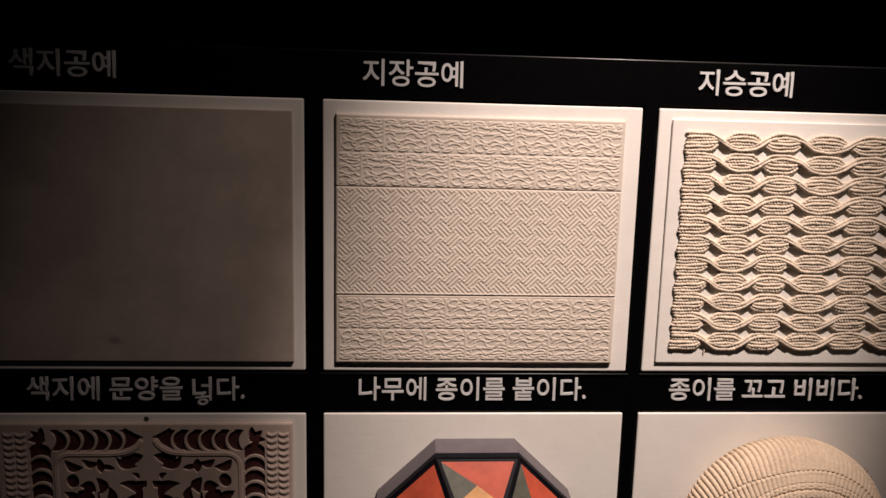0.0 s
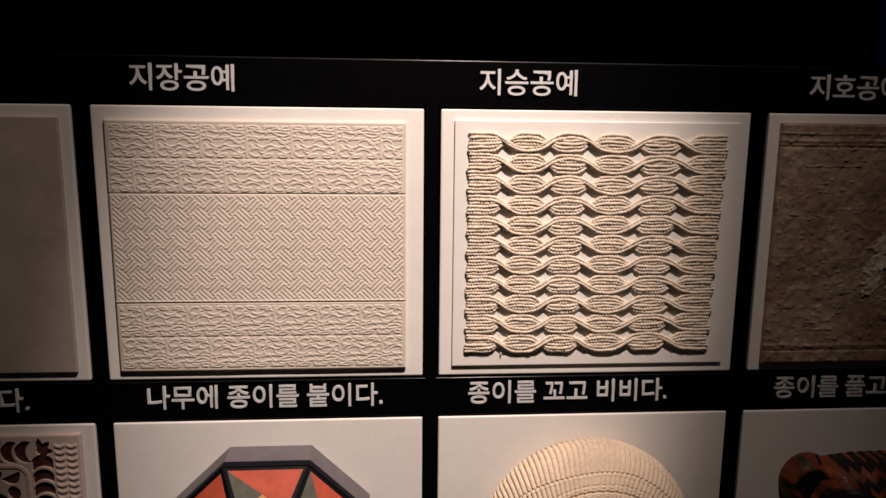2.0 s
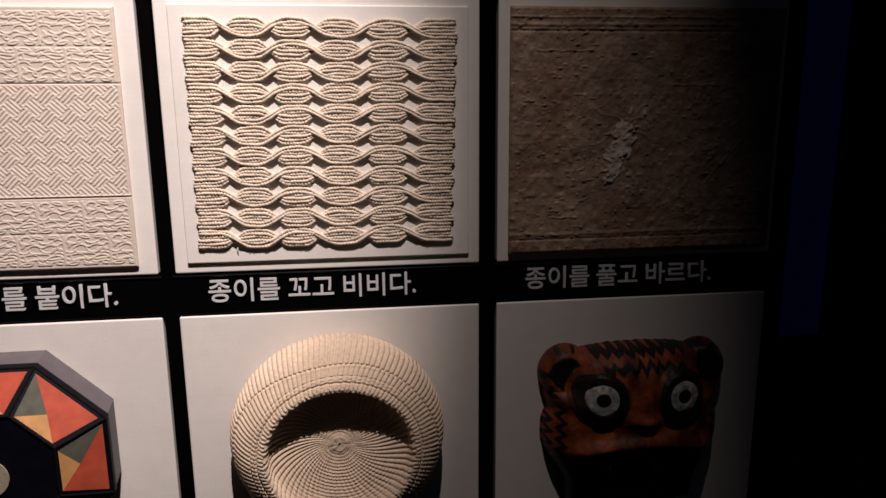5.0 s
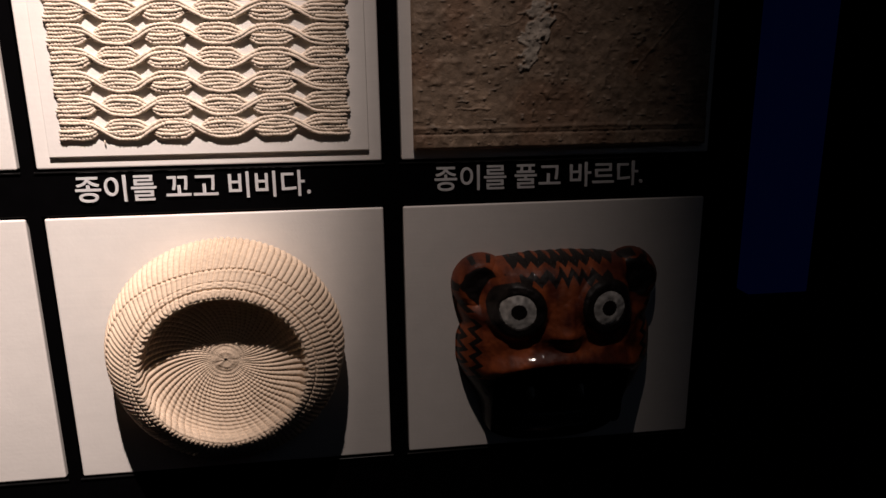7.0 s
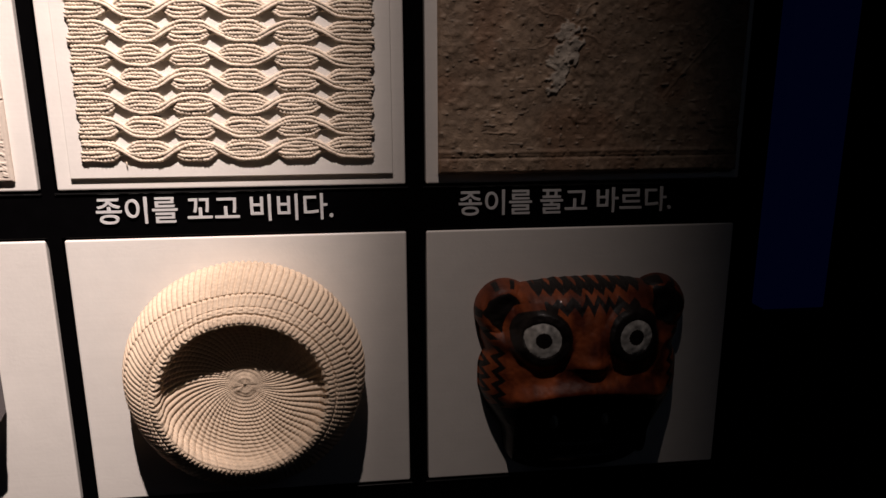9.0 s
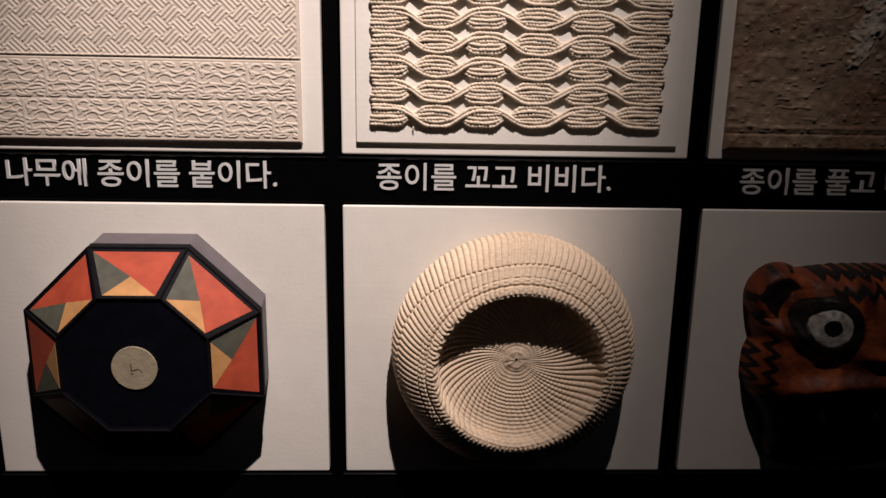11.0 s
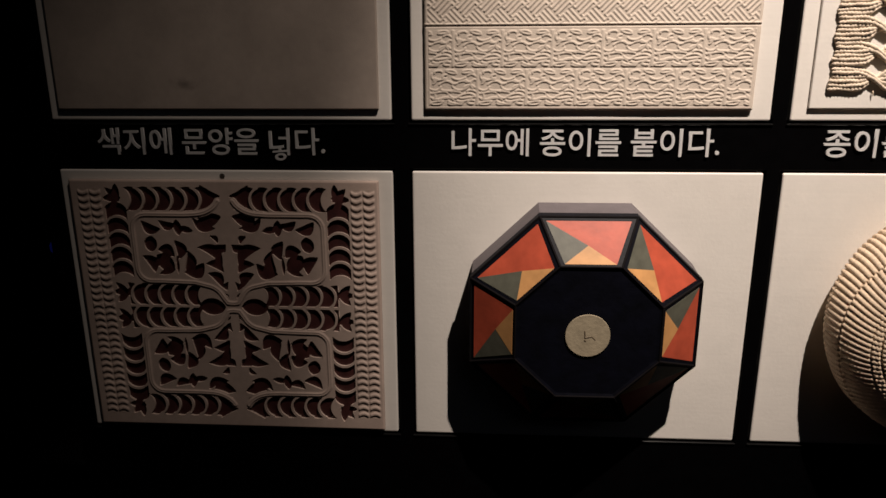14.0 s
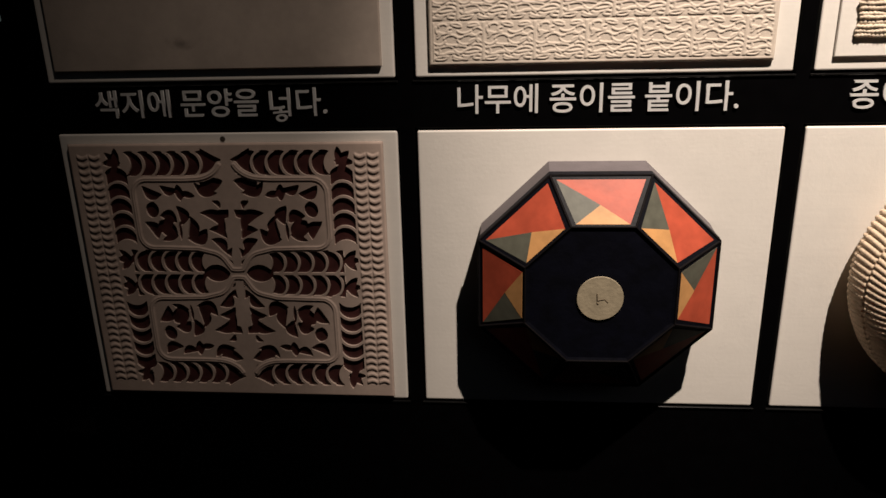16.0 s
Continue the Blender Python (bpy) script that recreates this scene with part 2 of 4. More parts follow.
def board_front():
    gap = 0.0025
    xs, zs = [BOARD[0]], [0.0]
    for a, b in COLS:
        xs += [a - gap, b + gap]
    for a, b in reversed(ROWS_Z):
        zs += [a - gap, b + gap]
    xs.append(BOARD[1])
    zs.append(BOARD[2])
    bm = bmesh.new()
    depth = 0.016
    grid = {}
    for k, y in enumerate((FACE, FACE + depth)):
        for i, x in enumerate(xs):
            for j, z in enumerate(zs):
                grid[i, j, k] = bm.verts.new((x, y, z))
    solid = lambda i, j: 0 <= i < len(xs) - 1 and 0 <= j < len(zs) - 1 and not (i % 2 == 1 and j % 2 == 1)
    for i in range(len(xs) - 1):
        for j in range(len(zs) - 1):
            if not solid(i, j):
                continue
            bm.faces.new([grid[i, j, 0], grid[i + 1, j, 0], grid[i + 1, j + 1, 0], grid[i, j + 1, 0]])
            bm.faces.new([grid[i, j, 1], grid[i, j + 1, 1], grid[i + 1, j + 1, 1], grid[i + 1, j, 1]])
            for di, dj, a, b in ((-1, 0, (i, j + 1), (i, j)), (1, 0, (i + 1, j), (i + 1, j + 1)), (0, -1, (i, j), (i + 1, j)), (0, 1, (i + 1, j + 1), (i, j + 1))):
                if not solid(i + di, j + dj):
                    bm.faces.new([grid[(*a, 0)], grid[(*a, 1)], grid[(*b, 1)], grid[(*b, 0)]])
    bmesh.ops.recalc_face_normals(bm, faces=bm.faces[:])
    sharp = [e for e in bm.edges if len(e.link_faces) == 2 and e.calc_face_angle() > 1]
    bmesh.ops.bevel(bm, geom=sharp, offset=0.0006, segments=1, affect="EDGES")
    return bm


board = thing("display_board", (0.36, 0.06, 0.0), "black freestanding display board with eight rectangular openings", "display board")
board["kind"] = "structure"
under(part("front_sheet", board_front(), M_BLACK), board)
bm = bmesh.new()
bmesh.ops.create_cone(bm, cap_ends=True, segments=16, radius1=0.0012, radius2=0.0012, depth=BOARD[1] - BOARD[0], matrix=Matrix.Translation(((BOARD[0] + BOARD[1]) / 2, FACE + 0.0012, BOARD[2] + 0.0003)) @ Matrix.Rotation(radians(90), 4, "Y"))
for f in bm.faces:
    f.smooth = True
under(part("top_edge", bm, M_EDGE), board)
for a, b in COLS:
    for z0, z1 in ROWS_Z:
        under(part("ledge", box(a - 0.003, b + 0.003, -0.0010, FACE + 0.004, z0 - 0.0042, z0 - 0.0026, 0.0003, 1), M_LEDGE), board)
under(part("core", box(BOARD[0], BOARD[1], FACE + 0.018, 0.12, 0.0, BOARD[2] - 0.004, 0.002), M_BLACK), board)

# far lights in the dark hall
tower = thing("light_tower", (2.91, 2.53, 0.0), "tall dim blue light tower standing in the dark hall", "light tower")
under(part("plinth", box(2.70, 3.12, 2.50, 2.70, 0.0, 0.12, 0.01), M_HALL), tower)
under(part("diffuser", box(2.74, 3.08, 2.54, 2.66, 0.12, 3.1, 0.01), M_BLUE, label="dim blue diffuser"), tower)
screen = thing("light_stand", (-2.0, 2.55, 0.0), "dark stand with a short blue and a thin white light bar", "light stand")
under(part("post", box(-2.80, -1.70, 2.56, 2.62, 0.0, 1.5, 0.01), M_HALL), screen)
under(part("light_bar", box(-2.10, -1.83, 2.54, 2.562, 0.31, 0.37, 0.02), M_BLUEBAR, label="dim blue light bar"), screen)
under(part("light_bar", box(-2.60, -2.25, 2.54, 2.562, 1.310, 1.340, 0.005), M_WHITEBAR, label="thin pale white light bar"), screen)


# ---- exhibit panels ----
def exhibit_panel(col, row, label):
    (x0, x1), (z0, z1) = COLS[col], ROWS_Z[row]
    ob = thing("exhibit_panel", ((x0 + x1) / 2, 0.018, z0), label, "exhibit panel", "exhibit panels in the board")
    under(part("backing", box(x0, x1, 0.0, 0.018, z0, z1, 0.0018, 3), M_PANEL), ob)
    return ob


# raised lettering
def letter_mesh(ch, size, bold):
    cu = bpy.data.curves.new("letter", "FONT")
    cu.body, cu.size, cu.extrude, cu.offset, cu.resolution_u = ch, size, 0.0010, bold * size, 4
    tmp = new("letter", cu)
    bpy.context.view_layer.update()
    me = bpy.data.meshes.new_from_object(tmp.evaluated_get(bpy.context.evaluated_depsgraph_get()))
    bpy.data.objects.remove(tmp)
    me.materials.clear()
    me.materials.append(M_LETTER)
    return me


def lettering(text, x0, z0, size, bold, name, label):
    ob = thing(name, (x0, FACE, z0), label, "lettering", name.replace("_", " ") + " on the board")
    x = x0
    upright = Matrix.Rotation(radians(90), 4, "X")
    for ch in text:
        if ch == " ":
            x += 0.235 * size
            continue
        # one letter has lost its hold: its lower piece has slid down and hangs askew
        me = letter_mesh("\ub108" if ch == "\ub123" else ch, size, bold)
        me.transform(Matrix.Translation((x, FACE - 0.0010, z0)) @ upright)
        under(new("letter", me), ob)
        if ch == "\ub123":
            me = letter_mesh("\u314e", size, bold)
            us, vs = [v.co.x for v in me.vertices], [v.co.y for v in me.vertices]
            fit = Matrix.Diagonal((0.52 * size / (max(us) - min(us)), 0.43 * size / (max(vs) - min(vs)), 1, 1))
            me.transform(fit @ Matrix.Translation((-(max(us) + min(us)) / 2, -(max(vs) + min(vs)) / 2, 0)))
            me.transform(Matrix.Translation((x + 0.46 * size, FACE - 0.0014, z0 - 0.05 * size)) @ upright @ Matrix.Rotation(radians(4), 4, "Z"))
            under(new("letter", me), ob)
        x += (0.92 if ch != "." else 0.3) * size
    return ob


TITLES = (("색지공예", -0.3205), ("지장공예", 0.0425), ("지승공예", 0.4095), ("지호공예", 0.7815))
CAPTIONS = (("색지에 문양을 넣다.", -0.326), ("나무에 종이를 붙이다.", 0.039), ("종이를 꼬고 비비다.", 0.403), ("종이를 풀고 바르다.", 0.7735))
for text, x in TITLES:
    lettering(text, x, 1.5000, 0.0302, 0.010, "title_lettering", "raised white title letters on the black board")
for text, x in CAPTIONS:
    lettering(text, x, 1.1475, 0.0298, 0.008, "caption_lettering", "raised white caption letters between two panels")


# plain plate, upper row of the first column
p = exhibit_panel(0, 0, "cream panel with a plain smooth paper plate, dimly lit")
under(part("plate", box(-0.360, -0.031, -0.004, 0.002, 1.191, 1.469, 0.0012), M_SMOOTH), p)


def joined(keep):
    """Drops the loose islands of a mask and keeps its largest piece."""
    mark = np.where(keep, np.arange(1, keep.size + 1).reshape(keep.shape), 0)
    for _ in range(400):
        old = mark
        for axis in (0, 1):
            for ways in (1, -1):
                m = mark if ways > 0 else np.flip(mark, axis)
                m = np.moveaxis(m, axis, 0).copy()
                for k in range(1, len(m)):
                    m[k] = np.where((m[k] > 0) & (m[k - 1] > m[k]), m[k - 1], m[k])
                m = np.moveaxis(m, 0, axis)
                mark = m if ways > 0 else np.flip(m, axis)
        if (mark == old).all():
            break
    ids, count = np.unique(mark[mark > 0], return_counts=True)
    return mark == ids[np.argmax(count)]


def masked_plate(name, x0, x1, z0, z1, y_back, pitch, field, height, mat, label="", tone=None):
    """A plate of free outline with piercings: field(x, z) is above 0 where it is solid; its edges are drawn onto the outline."""
    nx, nz = int((x1 - x0) / pitch) + 1, int((z1 - z0) / pitch) + 1
    gx, gz = np.meshgrid(np.linspace(x0, x1, nx), np.linspace(z0, z1, nz))
    s = field(gx, gz)
    sz, sx = np.gradient(s, gz[1, 0] - gz[0, 0], gx[0, 1] - gx[0, 0])
    keep = (s[:-1, :-1] + s[1:, :-1] + s[:-1, 1:] + s[1:, 1:]) > 0
    keep = joined(keep)
    far = np.maximum(sx * sx + sz * sz, 0.2)
    move = np.where(np.abs(s) < pitch, s, 0) / far
    lim = 0.6 * pitch
    mx, mz = np.clip(-move * sx, -lim, lim), np.clip(-move * sz, -lim, lim)
    px, pz = gx + mx, gz + mz
    h = height(px, pz)
    n = nx * nz
    idx = np.arange(n).reshape(nz, nx)
    front = np.stack([px, y_back - h, pz], -1).reshape(-1, 3)
    back = front.copy()
    back[:, 1] = y_back
    verts = np.concatenate([front, front, back])
    q = [np.stack([idx[:-1, :-1], idx[:-1, 1:], idx[1:, 1:], idx[1:, :-1]], -1)[keep]]
    pad = np.pad(keep, 1)
    for gone, a, b in ((~pad[:-2, 1:-1], (0, 0), (0, 1)), (~pad[2:, 1:-1], (1, 1), (1, 0)), (~pad[1:-1, :-2], (1, 0), (0, 0)), (~pad[1:-1, 2:], (0, 1), (1, 1))):
        at = keep & gone
        ia = idx[a[0]:nz - 1 + a[0], a[1]:nx - 1 + a[1]][at]
        ib = idx[b[0]:nz - 1 + b[0], b[1]:nx - 1 + b[1]][at]
        q.append(np.stack([ia + n, ia + 2 * n, ib + 2 * n, ib + n], -1))
    quads = np.concatenate(q)
    used = np.unique(quads)
    remap = np.zeros(3 * n, np.int64)
    remap[used] = np.arange(len(used))
    t = None
    if tone:
        c = tone(px, pz, h).reshape(-1, 3)
        t = np.concatenate([c, c, c])[used]
    return mesh_part(name, verts[used], remap[quads], mat, None, label, tone=t)


# ---- embossed plate, upper row of the second column ----
def arc(cx, cz, rx, rz, a0, a1, n=8):
    a = np.radians(np.linspace(a0, a1, n))
    return [(cx + rx * math.cos(t), cz + rz * math.sin(t)) for t in a]


def tile_strokes():
    """Worm-like raised strokes of one stamped tile, over 0..1 across and 0..1 down from the side next to the plate's edge."""
    st = [arc(0.17, 0.10, 0.12, 0.045, 20, 330, 10), arc(0.55, 0.08, 0.15, 0.05, 200, 400, 8), arc(0.56, 0.13, 0.17, 0.04, 170, 330, 8), arc(0.88, 0.10, 0.08, 0.05, 60, 300, 8)]
    st += [arc(0.25, 0.25, 0.23, 0.055, 190, 330), arc(0.20, 0.33, 0.17, 0.05, 10, 160), arc(0.76, 0.27, 0.17, 0.055, 200, 520, 10), arc(0.50, 0.29, 0.09, 0.06, 200, 350), arc(0.55, 0.37, 0.10, 0.035, 20, 170), arc(0.88, 0.38, 0.09, 0.03, 0, 170)]
    st += [arc(0.14, 0.53, 0.13, 0.09, 200, 345), arc(0.38, 0.56, 0.14, 0.08, 20, 165), arc(0.68, 0.54, 0.17, 0.10, 185, 340), arc(0.70, 0.62, 0.11, 0.05, 10, 130), arc(0.94, 0.58, 0.06, 0.12, 70, 250), arc(0.22, 0.66, 0.13, 0.04, 10, 150)]
    st += [arc(0.13, 0.82, 0.10, 0.10, 150, 290), arc(0.17, 0.90, 0.08, 0.04, 0, 200), arc(0.45, 0.90, 0.10, 0.04, 30, 330, 10), arc(0.78, 0.90, 0.11, 0.04, 200, 500, 10), arc(0.34, 0.76, 0.08, 0.05, 90, 270), arc(0.60, 0.76, 0.13, 0.04, 190, 340), arc(0.86, 0.77, 0.08, 0.05, 20, 160)]
    st += [arc(0.33, 0.17, 0.16, 0.05, 10, 165), arc(0.72, 0.18, 0.15, 0.04, 190, 345), arc(0.06, 0.30, 0.05, 0.10, 280, 420), arc(0.40, 0.44, 0.13, 0.05, 190, 350), arc(0.86, 0.48, 0.11, 0.06, 20, 170), arc(0.08, 0.68, 0.07, 0.08, 300, 430), arc(0.52, 0.66, 0.09, 0.06, 200, 330), arc(0.83, 0.67, 0.08, 0.05, 170, 330)]
    return st


def stroke_height(u, v, aspect, width):
    best = np.full(u.shape, 9.0)
    for line in tile_strokes():
        for (ax, az), (bx, bz) in zip(line, line[1:]):
            dx, dz = (bx - ax) * aspect, bz - az
            qx, qz = (u - ax) * aspect, v - az
            t = np.clip((qx * dx + qz * dz) / (dx * dx + dz * dz + 1e-9), 0, 1)
            best = np.minimum(best, (qx - t * dx) ** 2 + (qz - t * dz) ** 2)
    return 1 - step(width * 0.35, width, np.sqrt(best))


E_X0, E_X1, E_Z0, E_Z1 = 0.0152, 0.3315, 1.1905, 1.4675
E_HI, E_LO = 1.3895, 1.2690


def emboss(x, z):
    h = np.full(x.shape, 0.0052)
    tile_w, tile_h = 0.0475, 0.0365
    for low, high, flip in ((E_HI + 0.002, E_Z1 - 0.004, 1), (E_LO - 0.002 - 2 * tile_h, E_LO - 0.002, -1)):
        inside = (z > low) & (z < high) & (x > E_X0 + 0.004) & (x < E_X1 - 0.004)
        down = ((high - z) if flip > 0 else (z - low)) / tile_h
        row = np.floor(down)
        across = (x - E_X0 - 0.004) / tile_w + 0.5 * (row % 2)
        u, v = across % 1.0, down % 1.0
        worm = np.zeros(x.shape)
        worm[inside] = stroke_height((u + 0.025 * np.sin(11 * v + 2))[inside], (v + 0.020 * np.sin(13 * u))[inside], tile_w / tile_h, 0.040)
        seam = np.minimum(v, 1 - v) * tile_h
        upright = np.minimum(u, 1 - u) * tile_w
        worm = np.maximum(worm, 0.8 * (1 - step(0.0004, 0.0011, np.abs(upright - 0.0006))))
        worm = worm * step(0.0006, 0.0016, seam) - 0.35 * (1 - step(0.0004, 0.0011, seam)) * inside
        h += 0.00060 * worm * inside
    mid = (z < E_HI - 0.002) & (z > E_LO + 0.003) & (x > E_X0 + 0.003) & (x < E_X1 - 0.003)
    side, bars = 0.0157, 4.0
    a, b = (x + z) / math.sqrt(2) / side, (x - z) / math.sqrt(2) / side
    i, j = np.floor(a), np.floor(b)
    along_a = ((i + j) % 2) == 0
    f = np.where(along_a, b - j, a - i) * bars
    e = np.where(along_a, a - i, b - j) * bars
    # long bars side by side in each cell, laid crosswise to its neighbours; stubs hook round the cell's corners
    ridge = lambda d: 1 - step(0.12, 0.34, d)
    near_f = np.round(f)
    end, side_f = np.minimum(e, bars - e), np.minimum(f, bars - f)
    bar = ridge(np.abs(f - near_f)) * np.where(np.abs(near_f - bars / 2) < bars / 2 - 0.5, 1.0, 1 - step(-0.12, 0.12, end - 1.2))
    bar = np.maximum(bar, ridge(end) * (1 - step(-0.12, 0.12, side_f - 1.2)))
    h += np.where(mid, np.where(along_a, 0.00068, 0.00050) * bar - 0.00025, 0)
    groove = np.minimum(np.abs(z - E_HI), np.abs(z - E_LO - 0.0005))
    h -= 0.0007 * (1 - step(0.0003, 0.0012, groove))
    h += 0.0006 * (1 - step(0.0004, 0.0014, np.abs(z - E_LO - 0.002)))
    edge = np.minimum(np.minimum(x - E_X0, E_X1 - x), np.minimum(z - E_Z0, E_Z1 - z))
    h -= 0.0012 * (1 - step(0.0, 0.0018, edge))
    h += 0.0005 * (smooth_noise(x, z, 0.06, 3) - 0.5) + 0.00012 * (smooth_noise(x, z, 0.003, 4) - 0.5)
    return h


p = exhibit_panel(1, 0, "cream panel with an embossed paper plate in three bands")
under(height_plate("plate", E_X0, E_X1, E_Z0, E_Z1, 0.001, 0.00055, emboss, M_PAPER, None, "cream paper plate with stamped and lattice relief"), p)

# ---- plate and cord net, upper row of the third column ----
p = exhibit_panel(2, 0, "cream panel with a raised cream plate, brightly lit")
under(part("plate", box(0.3845, 0.7050, -0.0032, 0.002, 1.192, 1.4705, 0.0009), M_PANEL), p)

net = thing("cord_net", (0.544, -0.004, 1.206), "openwork net of twisted cream paper cord on a panel", "net")


def cord_path(i, group, x0, x1, z_top, pitch, rng):
    """Places along one cord of the net. In each of six upright bands the cords of a row lie side by side. Two strands of every row run in
    front as a wave, over the row in one band and under it in the next; the other cords form the lens between, and all are drawn together
    in the gaps, so that slits open."""
    xs = np.linspace(x0, x1, 420)
    row, rank = divmod(i, group)
    # the bands stand wider apart towards one side
    along = (xs - x0) * 0.2925 / (x1 - x0) - 0.0195
    place = (np.sqrt(0.044 ** 2 + 4 * 0.00128 * np.maximum(along, -0.03)) - 0.044) / 0.00256
    place = np.clip(place, -0.24, 5.24)
    near = np.abs(place - np.round(place))
    spread = 1 - step(0.23, 0.50, near)
    wave = np.tanh(1.15 * np.cos(np.pi * np.clip(place, 0, 5))) / math.tanh(1.15)
    gap = 1 - step(0.15, 0.75, spread)
    middle = z_top - (row + 0.5) * group * pitch
    if rank < 2:
        z = middle + wave * 1.98 * pitch + (0.5 - rank) * pitch * (0.80 + 0.20 * spread)
        y = -0.0006 - 0.0012 * gap - 0.0004 * rank
    else:
        off = rank - 2 - (group - 3) / 2
        z = middle - wave * 0.98 * pitch * (0.35 + 0.65 * spread) - off * pitch * (0.32 + 0.68 * spread)
        y = -0.0010 * spread * (1 - (off / 2.2) ** 2) + 0.0006 * gap
    firm = 0.2 + 0.8 * spread
    u = (xs - x0) / (x1 - x0)
    wob = rng.uniform(-1, 1, 4)
    z = z + 0.0007 * np.sin(6 * u + row * 0.9) + 0.0005 * wob[0] * np.sin(17 * u + 5 * wob[1]) + 0.00025 * np.sin(90 * u + 9 * wob[2])
    y = y + 0.0004 * np.sin(23 * u + 7 * wob[3])
    return xs, y, z, firm


def cord_mesh(xs, ys, zs, radius, beads, phase, sides=7, where=1.0, wind=0.0):
    c = np.stack([xs, ys, zs], -1)
    t = np.gradient(c, axis=0)
    t /= np.linalg.norm(t, axis=1)[:, None]
    side = np.cross(t, (0, 1.0, 0))
    side /= np.linalg.norm(side, axis=1)[:, None]
    out = np.cross(side, t)
    bumps = np.random.RandomState(int(phase * 1000) % 9973)
    knots = np.arange(xs.min() - 0.002, xs.max() + 0.004, 0.0021)
    r = radius * (1 + where * beads * np.interp(xs, knots, bumps.uniform(-1.0, 1.0, len(knots)))
                  + where * 0.14 * np.sin(2 * np.pi * xs / 0.0034 + wind) * (beads > 0))
    for k, size in enumerate((0.02, 0.5, 0.75, 0.92)):
        r[[k, -1 - k]] *= size
    a = np.linspace(0, 2 * np.pi, sides, endpoint=False)
    v = c[:, None] + r[:, None, None] * (np.cos(a)[None, :, None] * side[:, None] + np.sin(a)[None, :, None] * out[:, None])
    n, m = len(xs), sides
    idx = np.arange(n * m).reshape(n, m)
    nxt = np.roll(idx, -1, axis=1)
    quads = np.stack([idx[:-1], nxt[:-1], nxt[1:], idx[1:]], -1).reshape(-1, 4)
    return v.reshape(-1, 3), quads


rng = np.random.RandomState(5)
ROW, CORDS = 6, 66
for i in range(CORDS):
    taper = 0.007 * i / CORDS
    x0 = 0.3990 + 0.0012 * math.sin(i * 1.05) + rng.uniform(-0.0006, 0.0006)
    x1 = 0.6915 - taper + 0.0012 * math.sin(i * 1.05 + 1) + rng.uniform(-0.0006, 0.0006)
    xs, ys, zs, spread = cord_path(i, ROW, x0, x1, 1.4580, 0.2500 / CORDS, rng)
    v, f = cord_mesh(xs, ys - 0.0046, zs, 0.00188, 0.17, rng.uniform(0, 6.3), where=spread, wind=math.pi * i)
    under(mesh_part("cord", v, f, M_CORD), net)

# loose ends of cord along the lower edge and one side
for x, z, dx, dz in ((0.4400, 1.2085, 0.001, -0.0045), (0.5165, 1.2090, 0.003, -0.0035), (0.4010, 1.2190, -0.003, -0.002), (0.4015, 1.3630, -0.003, 0.001)):
    t = np.linspace(0, 1, 8)
    v, f = cord_mesh(x + dx * t, -0.0052 + 0.0 * t, z + dz * t + 0.0012 * np.sin(4 * t), 0.0009, 0.0, 0.0, 6)
    under(mesh_part("cord_end", v, f, M_CORD), net)

# ---- rough plate, upper row of the fourth column ----
R_X0, R_X1, R_Z0, R_Z1 = 0.7525, 1.0800, 1.1905, 1.4715


def rough_height(x, z):
    h = 0.0085 + 0.0020 * (smooth_noise(x, z, 0.03, 7) - 0.5) + 0.0012 * (smooth_noise(x, z, 0.008, 8) - 0.5) + 0.0004 * (smooth_noise(x, z, 0.003, 9) - 0.5)
    lump = smooth_noise(x, z, 0.0055, 10)
    h += 0.0009 * step(0.60, 0.98, lump) * (0.4 + smooth_noise(x, z, 0.05, 12))
    for zc, w in ((1.4520, 0.003), (1.4600, 0.002), (1.2130, 0.0035)):
        h += 0.0009 * (1 - step(0, w, np.abs(z - zc - 0.0015 * (smooth_noise(x, z * 0, 0.05, 13) - 0.5))))
    h -= 0.0010 * (1 - step(0, 0.002, np.abs(z - 1.4450))) + 0.0008 * (1 - step(0, 0.002, np.abs(z - 1.2070)))
    chip = chip_mask(x, z)
    h += 0.0016 * chip * (0.4 + smooth_noise(x, z, 0.006, 14))
    for ang in (35, 150, 215, 330, 265):
        dx, dz = math.cos(math.radians(ang)), math.sin(math.radians(ang))
        t = (x - 0.886) * dx + (z - 1.341) * dz
        d = np.abs(-(x - 0.886) * dz + (z - 1.341) * dx + 0.003 * np.sin(t * 160))
        h += 0.0006 * (1 - step(0, 0.0016, d)) * ((t > 0.008) & (t < 0.038))
    for xa, xb, zc in ((0.783, 0.850, 1.4235), (0.945, 1.005, 1.3850), (0.800, 0.835, 1.2330)):
        h += 0.0009 * (1 - step(0, 0.0012, np.abs(z - zc - 0.0006 * np.sin(x * 300)))) * ((x > xa) & (x < xb))
    crease = np.abs((x - 0.995) * 0.063 - (z - 1.274) * 0.055) / 0.0836
    h += 0.0008 * (1 - step(0, 0.0022, crease + 0.002 * (smooth_noise(x, z, 0.01, 61) - 0.5))) * ((x > 0.992) & (x < 1.050))
    h -= 0.0008 * step(0.88, 0.98, smooth_noise(x, z, 0.0042, 62)) - 0.0010 * step(0.84, 0.97, smooth_noise(x, 2.5 * z, 0.0060, 63))
    edge = np.minimum(np.minimum(x - R_X0, R_X1 - x), np.minimum(z - R_Z0, R_Z1 - z))
    return h - 0.002 * (1 - step(0, 0.003, edge))


